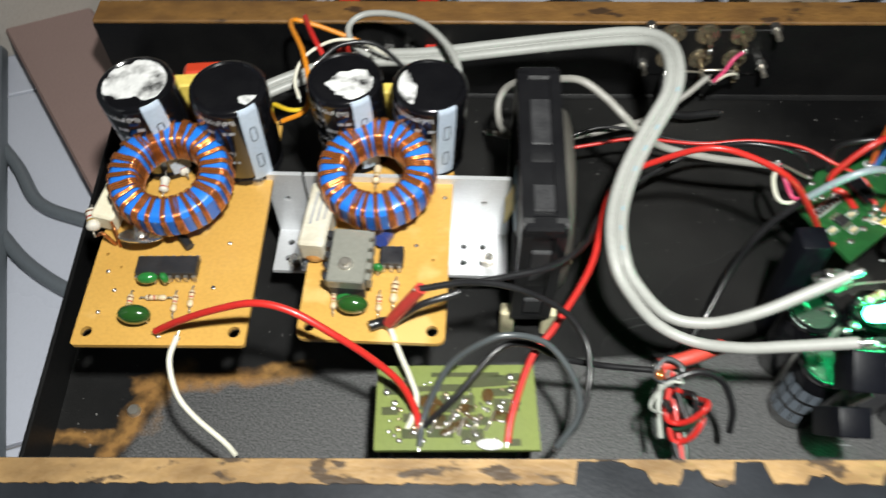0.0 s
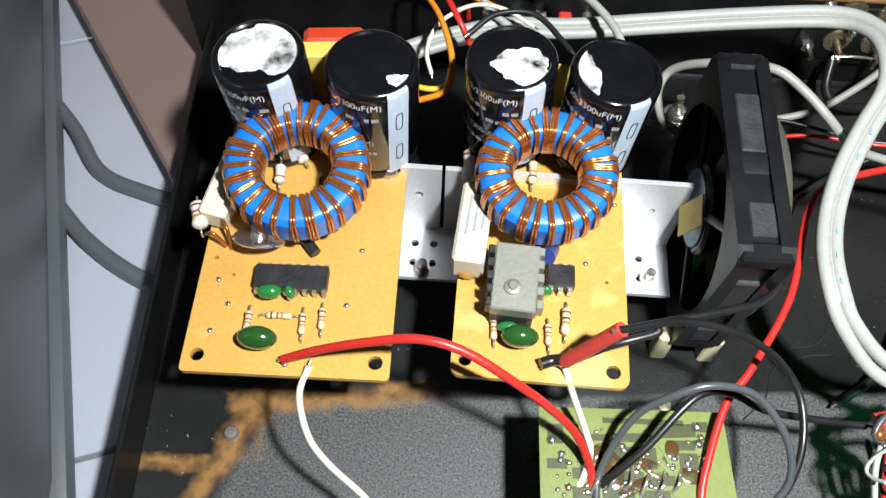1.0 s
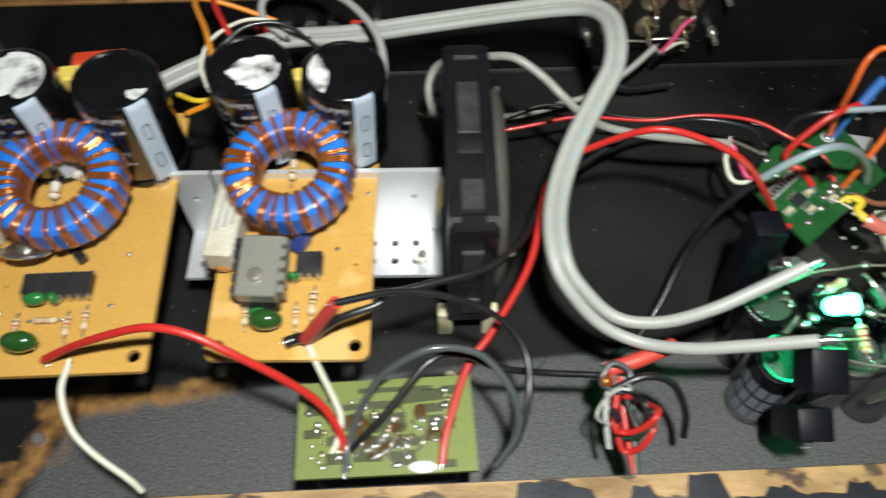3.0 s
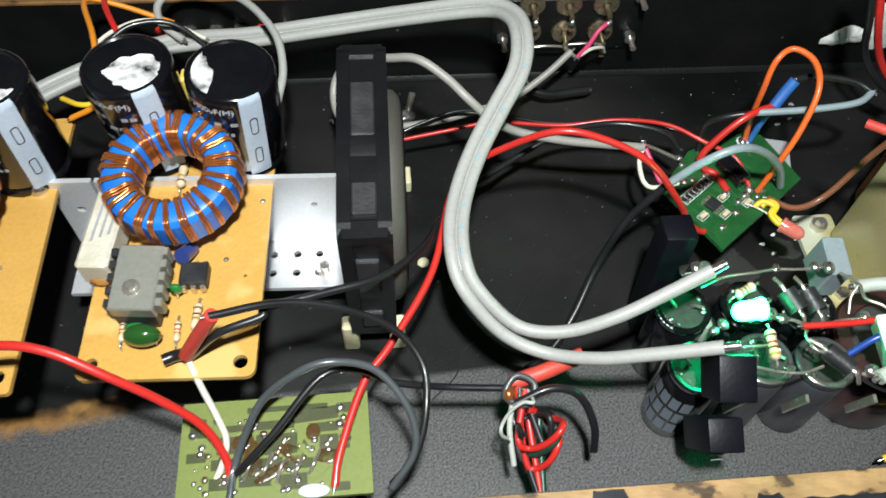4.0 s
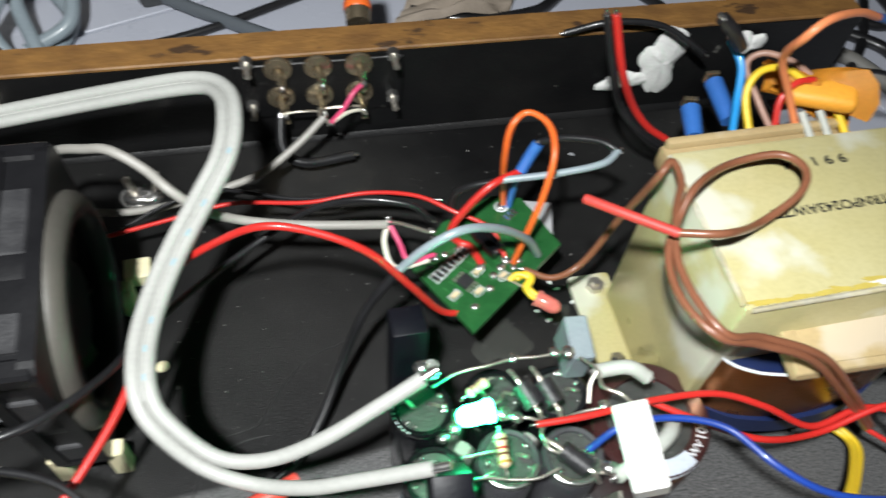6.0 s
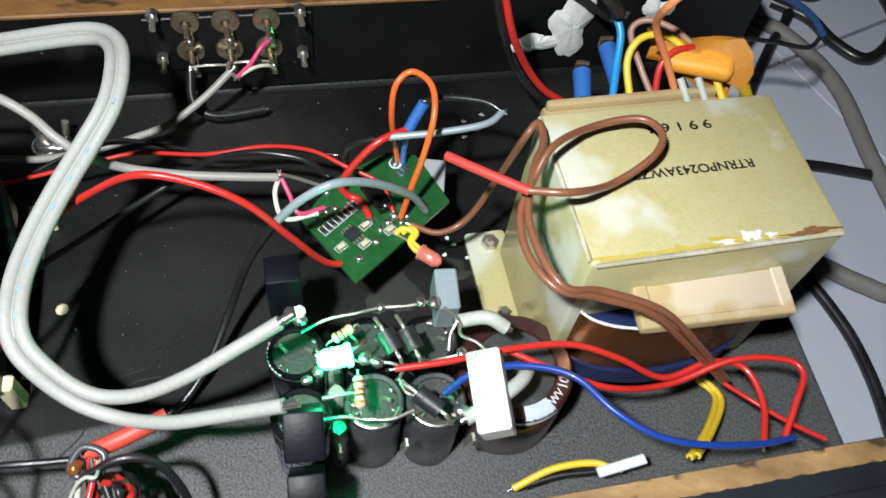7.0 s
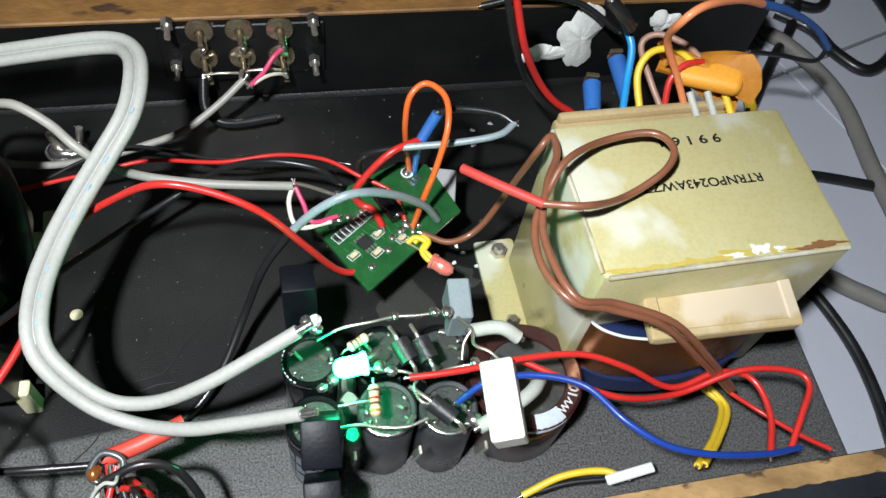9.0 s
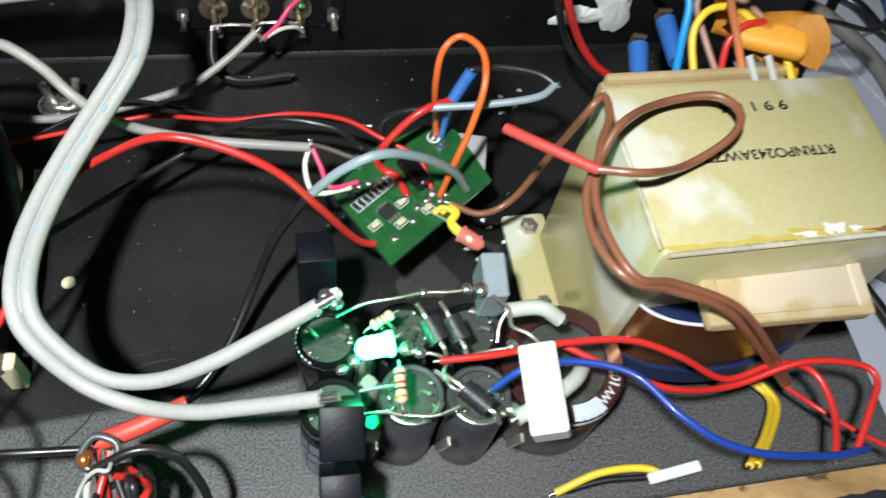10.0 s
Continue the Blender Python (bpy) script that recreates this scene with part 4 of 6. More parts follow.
# ---- transformer ----
def transformer():
    t = thing("power_transformer", (245, 152, 0), "large steel-shelled power transformer with yellowed varnish", "transformer")
    x0, x1, y0, y1, top = 208.0, 281.2, 126.6, 177.6, 76.0
    cx, cy = (x0 + x1) / 2, (y0 + y1) / 2
    shell = box(B(), (cx, cy, (top + 3) / 2), (x1 - x0, y1 - y0, top - 3), spin(0, 0, 2.5), 1.6, 2)
    shell = part("shell", shell, "transformer_shell", t, "yellowed steel shell", smooth=40)
    rot = spin(0, 0, 2.5)
    part("worn_lip", tube(B(), [(x0 + 2.6, y0 - 1.35, top - 0.6), (cx + 1, y0 + 0.2, top - 0.5), (x1 - 0.6, y0 + 1.75, top - 0.35)], 0.75, 6, seg=6), "worn_edge", shell, "chipped and rusty front lip", smooth=60)
    part("worn_lip", tube(B(), [(x0 + 1.3, y0, top - 0.4), (x0 + 0.2, cy, top - 0.4), (x0 - 0.8, y1 - 3, top - 0.3)], 0.75, 6, seg=6), "worn_edge", shell, smooth=60)
    # feet of the shell, bolted to the chassis
    for s, xa in ((-1, x0), (1, x1)):
        foot = plate(B(), rounded(15, 48, 1.5, -7.5 if s > 0 else -7.5, -24), [(0, 18, 1.0)], 0.4, 2.2, Matrix.Translation((xa + s * 3.5, cy + 9, 0)) @ rot)
        f = part("foot", foot, "transformer_shell", t)
        part("bolt", lathe(B(), [(0, 4.2), (1.7, 4.2), (1.8, 2.4), (3.1, 2.4), (3.1, 0)], (xa + s * 3.6, cy + 27.6, 2.2), (0, 0, 1), 6), "tin_wire", f)
        part("bolt", lathe(B(), [(0, 3.0), (1.5, 3.0), (2.6, 1.6), (2.8, 0)], (xa + s * 4.0, cy - 1, 2.2), (0, 0, 1), 6), "solder", f)
    # coil and bobbin ends, before and behind the shell
    pr = [(v.x, v.y) for v in curve_points([(a, b, 0) for a, b in ((3.5, 1), (4.2, -2.5), (8, -6.4), (16, -9.8), (30, -11.6), (45, -10.2), (57, -6.4), (65, 0))], 6)]
    coil = B()
    low = [coil.verts.new((208.5 + px, 127.5 + py, 27)) for px, py in pr]
    high = [coil.verts.new((208.5 + px, 127.5 + py, 50 + 3 * math.sin(px / 20))) for px, py in pr]
    for k in range(len(pr) - 1):
        coil.faces.new((low[k], low[k + 1], high[k + 1], high[k]))
    coil.faces.new(low)
    bmesh.ops.solidify(coil, geom=list(coil.faces), thickness=0.5)
    part("coil", coil, "copper_foil", t, "copper foil wrapped coil", smooth=40)
    part("paper_edge", tube(B(), [(208.5 + px, 127.7 + py, 50.2 + 3 * math.sin(px / 20)) for px, py in pr[::4]], 0.45, 4, seg=6), "print_white", t, "white paper edge")
    part("insulation_paper", plate(B(), [(209.0 + px, 127.9 + py * 0.97) for px, py in pr], [], 47.5, 48.6), "blue_paper", t, "dark blue insulating paper")
    part("insulation_paper", plate(B(), [(208.5 + px, 127.5 + py * 1.12) for px, py in pr], [], 19, 26.8), "blue_paper", t, "dark blue insulating paper")
    bm = B()
    rot2 = spin(9, 0, 0.5)
    box(bm, (247.5, 122.2, 57.4), (45, 16, 4.6), rot2, 1.6, 2)
    for s in (-1, 1):
        box(bm, (247.5 + s * 20.5, 122.2, 60.0), (4, 16, 1.0), rot2, 0.45)
        box(bm, (247.5, 122.2 + s * 6.7, 60.0 + s * 1.05), (45, 2.6, 1.0), rot2, 0.45)
    part("bobbin", bm, "bobbin_cream", t, "cream moulded bobbin end", smooth=35)
    bm = B()
    box(bm, (243.5, y1 + 7.5, 58.5), (59, 14, 9), spin(0, 0, 2.5), 2.0, 2)
    box(bm, (243.5, y1 + 12.8, 63.5), (57, 3.2, 4), spin(0, 0, 2.5), 1.2, 2)
    part("bobbin", bm, "bobbin_cream", t, "cream moulded bobbin end", smooth=35)
    part("coil", box(B(), (245, y1 + 6, 30), (58, 13, 44), None, 5, 3), "copper_foil", t, smooth=40)
    rng = random.Random(14)
    for k in range(30):
        u = (k + rng.uniform(0.1, 0.9)) / 30
        fx = x0 + 4.5 + 63 * u
        wide = rng.uniform(1.2, 3.6) * (1.5 if u > 0.86 else 1.0)
        deep = rng.uniform(0.5, 1.3) * (1.8 if 0.5 < u < 0.78 else 1.0)
        ph = rng.uniform(0, 6.28)
        bm = B()
        ring = []
        for q in range(18):
            a = q * math.tau / 18
            g = 1 + 0.25 * math.sin(3 * a + ph) + 0.18 * math.sin(5 * a + 2 * ph) + rng.uniform(-0.12, 0.12)
            ring.append(bm.verts.new((fx + wide * g * math.cos(a), y0 + 0.5 + deep * 1.15 + (fx - cx) * 0.0437 + deep * 0.75 * g * math.sin(a), top + 0.06 + 0.012 * k)))
        bm.faces.new(ring)
        part("paint_flake", bm, "flake_rust" if u > 0.86 else "flake_white" if 0.5 < u < 0.78 and k % 3 else "flake_yellow", shell)
    writing("RTRNPO243AWZZ", 4.2, Matrix.Translation((246.0, 152.8, top + 0.10)) @ spin(0, 0, 182.5), "print_black", shell, width=1.05)
    writing("9 9 1 6 4", 4.4, Matrix.Translation((247.0, 168.2, top + 0.10)) @ spin(0, 0, 182.5), "print_black", shell, width=1.25)
    bm = B()
    for k in range(5):
        box(bm, (x0 - 0.1 + (152.1 - 147 - k * 2.6) * 0.0437, 147 + k * 2.6, 50), (0.1, 1.2, 3.6), rot)
    part("print", bm, "worn_edge", shell)


mat("flake_white", (0.70, 0.70, 0.66), 0.6, second=(0.6, 0.6, 0.5), scale=200)
mat("flake_yellow", (0.50, 0.40, 0.09), 0.5, second=(0.4, 0.3, 0.06), scale=200)
mat("flake_rust", (0.22, 0.10, 0.03), 0.8, second=(0.13, 0.05, 0.015), scale=200)
transformer()


# ---- capacitor bank, soldered in the open air ----
def bank():
    t = thing("capacitor_bank", (160, 117, 0), "cluster of capacitors and diodes soldered together, lit green", "capacitors")
    r = 8.3
    spots = [(134.0, 129.4, 35), (134.2, 110.6, 35), (153.9, 130.0, 35), (153.9, 112.4, 35), (171.6, 128.6, 35), (171.0, 110.8, 35)]
    rng = random.Random(2)
    for k, (x, y, h) in enumerate(spots):
        ob = part("capacitor", lathe(B(), [(r * 0.95, 0), (r, 0.8), (r, h - 3.6), (r * 0.93, h - 2.8), (r, h - 1.8), (r, h - 0.6), (r * 0.93, h), (r * 0.8, h - 0.2), (r * 0.76, h - 1.0)], (x, y, 0.2), (0, 0, 1), 32),
                  "silver_sleeve" if k in (3, 5) else "cap_black", t, "dark sleeved capacitor standing upside down", smooth=40)
        part("rubber_seal", lathe(B(), [(0, h - 1.0), (r * 0.78, h - 0.9)], (x, y, 0.2), (0, 0, 1), 28), "cap_rubber", ob)
        bm = B()
        for s in (-1, 1):
            tube(bm, [(x + s * 2.6, y + 1, h - 1), (x + s * 2.8, y, h + 1.5), (x + s * 4.4, y - 1.5 * s, h + 2.8)], 0.55, 4, seg=6)
        part("lead", bm, "tin_wire", ob, smooth=60)
        for _ in range(7):
            a = rng.uniform(0, 6.28)
            part("solder_joint", ball(B(), (x + r * 0.7 * math.cos(a), y + r * 0.7 * math.sin(a), h + 0.1), rng.uniform(0.35, 0.95), (1.6, 1, 0.6), 1, spin(0, 0, rng.uniform(0, 180))), "solder", ob, smooth=80)
        if k in (3, 5):
            arc = [(x + (r - 0.9) * math.cos(a), y + (r - 0.9) * math.sin(a), h + 0.1) for a in np.linspace(3.6, 5.9, 7)]
            part("solder_arc", tube(B(), arc, 1.2, 4, seg=8, flat=0.6), "solder", ob, "thick bead of solder", smooth=80)
        if k == 0:
            for q in range(9):
                a = 2.7 + q * 0.17
                part("print", box(B(), (x + r * 0.89 * math.cos(a), y + r * 0.89 * math.sin(a), h - 0.05), (0.8, 1.6, 0.1), spin(0, 0, math.degrees(a) + 90)), "print_white", ob)
    # the large brown capacitor
    R, h = 17.2, 30
    x, y = 196.6, 119.8
    big = part("capacitor", lathe(B(), [(R * 0.97, 0), (R, 1), (R, h - 5), (R * 0.96, h - 4), (R, h - 2.6), (R, h - 0.8), (R * 0.95, h), (R * 0.72, h - 0.1), (R * 0.69, h - 0.9)], (x, y, 0.2), (0, 0, 1), 48), "brown_cap", t, "large brown sleeved capacitor with white print", smooth=40)
    part("rubber_seal", lathe(B(), [(0, h - 0.9), (R * 0.71, h - 0.8)], (x, y, 0.2), (0, 0, 1), 40), "cap_rubber", big)
    for txt, a in (("100", -24), ("WV", -48)):
        c = Vector((x + R * 0.845 * math.cos(radians(a)), y + R * 0.845 * math.sin(radians(a)), h + 0.32))
        writing(txt, 3.9 if txt != "WV" else 3.2, Matrix.Translation(c) @ spin(0, 0, a + 90), "print_white", big)
    bm = B()
    cols = []
    for k in range(7):
        a = radians(-92 + 34 * k / 6)
        cols.append([bm.verts.new((x + rr * math.cos(a), y + rr * math.sin(a), zz)) for rr, zz in ((R * 0.72, h + 0.18), (R * 0.95, h + 0.28), (R + 0.1, h - 0.8), (R + 0.1, h - 2.6))])
    for a, b in zip(cols, cols[1:]):
        for k in range(3):
            bm.faces.new((a[k], b[k], b[k + 1], a[k + 1]))
    part("stripe", bm, "cap_stripe_pale", big, "pale polarity mark", smooth=60)
    # black blocks at the cable's ends
    part("fuse_block", box(B(), (132.2, 145.5, 26), (9.6, 9.5, 51), spin(-4, 0, 2), 0.8, 2), "black_block", t, "dark plastic block capacitor", smooth=35)
    blk = part("fuse_block", box(B(), (135.0, 100.4, 50.6), (9.8, 12.0, 14), spin(30, 0, -2), 0.7, 2), "black_block", t, "black plastic block with a pale print", smooth=35)
    low = part("fuse_block", box(B(), (134.4, 91.8, 33), (9.4, 9, 20), spin(24, 0, -1), 0.6, 2), "black_block", t, smooth=35)
    for k in range(3):
        part("print", box(B(), (134.2, 86.6 - k * 0.8, 35.5 - k * 2.0), (4.2 - k * 0.6, 0.15, 1.1), spin(24, 0, 0)), "print_grey", low)
    part("film_block", box(B(), (177.2, 138.2, 42.0), (6.4, 12.5, 14), spin(4, 0, -3), 0.5), "film_grey", t, "grey box film capacitor")
    # milky glue between the cans, with extra plugs that stop the lamp's green light
    for x, y in ((144.2, 120.4), (162.6, 120.2), (144.1, 109.8), (133.6, 119.8), (144.0, 129.8)):
        bm = B()
        rows = []
        for z, f in ((0.3, 1.0), (12, 0.9), (22, 1.0), (25, 0.6)):
            rows.append([bm.verts.new((x + f * q * math.cos(k * math.tau / 16), y + f * q * math.sin(k * math.tau / 16), z)) for k in range(16) for q in (3.9 if k % 4 == 0 else 3.3,)])
        for p, q in zip(rows, rows[1:]):
            for k in range(16):
                bm.faces.new((p[k], p[(k + 1) % 16], q[(k + 1) % 16], q[k]))
        bm.faces.new(rows[-1])
        part("glue_filler", bm, "milky_glue", t, "milky hot glue between the cans, with added plugs against the green light", smooth=60)
    # printed grey panels on the sleeve of the corner can
    for row in range(3):
        for col in range(4):
            a0 = radians(168 + col * 24 + row * 3)
            bm = B()
            strip = [[bm.verts.new((134.2 + (r + 0.12) * math.cos(a0 + u), 110.6 + (r + 0.12) * math.sin(a0 + u), 5.5 + row * 7.6 + v)) for v in (0, 6.0)] for u in (0, 0.12, 0.24, 0.34)]
            for p, q in zip(strip, strip[1:]):
                bm.faces.new((p[0], q[0], q[1], p[1]))
            part("print", bm, "print_slate", t)
    # power resistor
    cem = part("cement_resistor", box(B(), (183.0, 104.6, 50.5), (8.8, 21.4, 9.5), spin(6, -19, -3), 0.5), "ceramic_white_bright", t, "white cement power resistor")
    for k in range(5):
        part("print", box(B(), (187.25, 110.4 - k * 3.0, 51.6 - k * 0.3), (0.12, 1.8, 3.0), spin(6, -19, -3)), "print_grey", cem)
    # diodes and resistors
    for a, b, rr in (((157.8, 125.6, 50), (160.4, 119.8, 49), 2.7), ((163.4, 125.6, 50), (165.6, 119.6, 49), 2.7), ((164.2, 107.8, 49), (169.6, 102.6, 48), 2.5)):
        d = part("diode", rod(B(), a, b, rr, seg=18), "ic_black", t, smooth=50)
        v = (Vector(b) - Vector(a)).normalized()
        part("lead", tube(B(), [Vector(a) - v * 5 - Vector((0, 0, 1)), Vector(a) - v * 2, a, b, Vector(b) + v * 2, Vector(b) + v * 4 - Vector((0, 0, 3))], 0.6, 4, seg=6), "tin_wire", d, smooth=60)
    resistor(t, (149.6, 113.8, 50.5), (149.3, 104.8, 50), 1.5, "resistor_beige", ("band_brown", "band_red", "band_brown", "band_gold"))
    resistor(t, (144.0, 125.2, 49), (149.8, 128.2, 49.5), 1.4, "resistor_beige", ("band_brown", "band_brown", "band_gold"))
    # bare wires that tie the parts together
    ties = [((136, 130, 46), (143, 132.5, 47), (151, 133, 48), (158, 134, 48), (165, 133.5, 48.5), (172, 133.8, 49)),
            ((139, 104, 47), (145, 104.5, 46.5), (150, 103.5, 46), (157, 102.5, 46.5), (163, 104, 47)),
            ((140, 109.5, 48), (146, 110, 48), (151, 110.5, 47)),
            ((152, 118.5, 48), (158, 117, 49), (163, 115.6, 48), (172, 117, 48), (178, 117, 49)),
            ((163, 116, 48), (160.5, 113, 48), (161.5, 108.5, 48.5), (165, 107, 48)),
            ((175, 131, 50), (178, 126, 52), (177.5, 121, 53), (181, 118, 54), (184, 115, 53)),
            ((178, 126, 52), (175.5, 123, 50), (174.5, 119, 48)),
            ((172.5, 101.5, 47), (178, 100, 47), (184, 99.5, 46))]
    for p in ties:
        part("tie_wire", tube(B(), p, 0.46, 5, seg=7), "tin_wire", t, smooth=60)
    for x, y, z, s in ((136, 131.5, 50, 1.8), (133.5, 133, 52, 1.7), (132.8, 104.8, 50.5, 1.8), (136, 105, 50, 1.5), (152, 119, 49, 1.9), (155, 117.6, 49, 1.6), (172.5, 133, 50, 1.8), (169, 133.6, 49.5, 1.5), (175, 102, 48, 1.9), (177.5, 117, 50, 1.5), (158, 134, 48.5, 1.2), (139.5, 118, 46, 1.6), (136.5, 116, 46, 1.4)):
        part("solder_joint", ball(B(), (x, y, z), s, (1.2, 1, 0.75), 2, spin(0, 0, x * 37)), "solder", t, smooth=80)
    bm = tube(B(), [(136, 133, 52), (135.5, 136, 46), (134, 138, 42)], 1.8, 5, seg=8)
    part("solder_bridge", bm, "solder", t, smooth=80)
    for x, y, z0 in ((143.5, 101, 30), (161.0, 100.5, 30), (178.5, 99, 32)):
        part("tab", box(B(), (x, y, z0), (1.0, 2.4, 16), spin(12, 0, 0), 0.2), "tin_wire", t, "bent tin tab")
    # indicator lamp
    d = Vector((-1, -0.14, 0.05)).normalized()
    led = part("indicator_lamp", lathe(B(), [(0, 0), (3.1, 0), (3.1, 1.2), (2.7, 1.3), (2.7, 6.2), (2.3, 7.6), (1.3, 8.5), (0, 8.8)], (148.2, 118.6, 53.2), d, 20), "led_green", t, "glowing green indicator lamp", smooth=50)
    part("lead", tube(B(), [(148, 119.6, 53.2), (151, 121, 53), (153, 124, 49)], 0.4, 4, seg=6), "tin_wire", led)
    part("lead", tube(B(), [(148, 117.6, 53.2), (151, 116.5, 52), (153.5, 117.5, 49)], 0.4, 4, seg=6), "tin_wire", led)


mat("ceramic_white_bright", (0.82, 0.82, 0.80), 0.5, second=(0.76, 0.76, 0.73), scale=90, bump=0.15)
mat("milky_glue", (0.30, 0.30, 0.28), 0.3, second=(0.2, 0.2, 0.18), scale=120, coat=0.4, bump=0.3)
mat("print_slate", (0.16, 0.19, 0.23), 0.4, bump=0)
mat("cap_stripe_pale", (0.50, 0.55, 0.62), 0.4)
bank()


# ---- small green module ----
def module_board():
    t = thing("receiver_module_board", (163, 178, 0), "small green circuit board with tiny parts and many soldered wires", "circuit board")
    z = 30.0
    part("board", plate(B(), [(153.2, 152.6), (187, 180.5), (181, 195), (178.5, 200.5), (169, 202.5), (151, 193.5), (138.6, 177.5)], [(144.2, 177.4, 1.2)], 28.6, z), "pcb_green", t)
    u = Vector((0.765, 0.645, 0)).normalized()
    w = Vector((-u.y, u.x, 0))
    ang = math.degrees(math.atan2(u.y, u.x))
    rot = spin(0, 0, ang)
    chip = part("chip", box(B(), (154.0, 170.2, 30.7), (4.4, 4.0, 1.3), rot, 0.15), "ic_black", t)
    for s in (-1, 1):
        for k in range(4):
            p = Vector((154.0, 170.2, 30.3)) + u * ((k - 1.5) * 1.2) + w * s * 2.7
            part("pin", box(B(), p, (0.6, 1.4, 0.4), rot), "tin_wire", chip)
    for k in range(8):
        p = Vector((145.2, 172.6, 30.3)) + u * (k * 2.0)
        o = part("chip_resistor", box(B(), p, (1.1, 2.6, 0.7), rot), "ic_black", t)
        for s in (-1, 1):
            part("end_cap", box(B(), p + w * s * 1.2, (1.3, 0.7, 0.8), rot), "solder", o)
        fr = B()
        for s in (-1, 1):
            box(fr, p + u * s * 0.9 - Vector((0, 0, 0.2)), (0.18, 3.6, 0.12), rot)
            box(fr, p + w * s * 1.8 - Vector((0, 0, 0.2)), (1.9, 0.18, 0.12), rot)
        part("outline_print", fr, "print_white", o)
    for k in range(3):
        p = Vector((172.0, 192.5, 30.3)) + u * (k * 1.8)
        part("chip_resistor", box(B(), p, (1.1, 2.6, 0.7), rot), "solder", t)
    for x, y in ((150.0, 166.0), (158.5, 173.5), (157.5, 166.5), (166.0, 171.0)):
        o = part("chip_capacitor", box(B(), (x, y, 30.3), (2.6, 1.4, 0.8), rot), "resistor_beige", t)
        fr = B()
        for s in (-1, 1):
            box(fr, Vector((x, y, 30.07)) + w * s * 1.2, (3.8, 0.2, 0.12), rot)
            box(fr, Vector((x, y, 30.07)) + u * s * 1.9, (0.2, 2.6, 0.12), rot)
        part("outline_print", fr, "print_white", o)
    for x, y, s in ((155.2, 161.2, 1.2), (168, 176.5, 1.6), (166, 174, 1.4), (147, 190.5, 1.3), (147.5, 187.5, 1.1), (146.5, 180, 1.1), (149.5, 181, 1.1), (159.5, 175, 1.3), (161, 167, 1.2), (172, 176, 1.2), (178, 180.6, 1.1), (171, 197.5, 1.6), (154, 182.5, 1.0), (157, 184, 1.0), (163, 171.5, 1.2), (170, 173.5, 1.0)):
        part("solder_joint", ball(B(), (x, y, z + 0.2), s, (1.2, 1, 0.7), 2, spin(0, 0, x * 50)), "solder", t, smooth=80)
    part("can_capacitor", rod(B(), (160.6, 187.0, 33.4), (165.6, 177.6, 33.0), 2.9, seg=20), "cap_black", t, "small black can capacitor lying flat", smooth=50)
    part("ring_mark", lathe(B(), [(1.2, 30.15), (2.2, 30.2), (2.2, 30.1)], (171.2, 197.4, 0), (0, 0, 1), 20), "print_white", t)
    part("metal_tab", box(B(), (182, 192, 27.4), (11, 17, 0.8), spin(0, 0, -12), 0.3), "aluminium", t, "bent bare metal tab")
    part("stand_off", rod(B(), (163, 180, 0.2), (163, 180, 28.6), 3.2, seg=16), "black_block", t)
    for k in range(10):
        a, b = Vector((147 + k * 2.2, 169 + k * 2.2, 30.05)), Vector((150 + k * 2.6, 163 + k * 2.0, 30.05))
        part("trace", tube(B(), [a, a.lerp(b, 0.5) + u * 0.8, b], 0.28, 3, seg=5, flat=0.3), "trace_green", t)


mat("trace_green", (0.03, 0.16, 0.045), 0.3, coat=0.3)
module_board()


def indicator_pair():
    d = Vector((0.75, -0.65, 0.0)).normalized()
    led = part("red_indicator_lamp", lathe(B(), [(0, 0), (2.7, 0), (2.7, 1), (2.35, 1.1), (2.35, 5.6), (1.7, 7.2), (0, 8.0)], (174.2, 161.4, 31), d, 20), "led_red", None, smooth=50,
               thing=("unlit clear red indicator lamp on yellow sleeved leads", "indicator lamp"))
    for off in (-1.1, 1.1):
        part("sleeve", tube(B(), [(168.5 + off, 168.6, 31), (171 + off, 169.5, 32.5), (173.5 + off * 0.4, 167.5, 32.5), (171.8 + off * 0.3, 165.0, 31.8), (172.6, 163.2 + off, 31.4), (174.3, 161.6 + off * 0.6, 31)], 0.95, 6), "yellow_wire", led, "yellow sleeve", smooth=60)
    part("lead", tube(B(), [(164.5, 170, 31), (168, 168, 31.2), (171.5, 165, 31.2)], 0.35, 3, seg=6), "tin_wire", led)


indicator_pair()


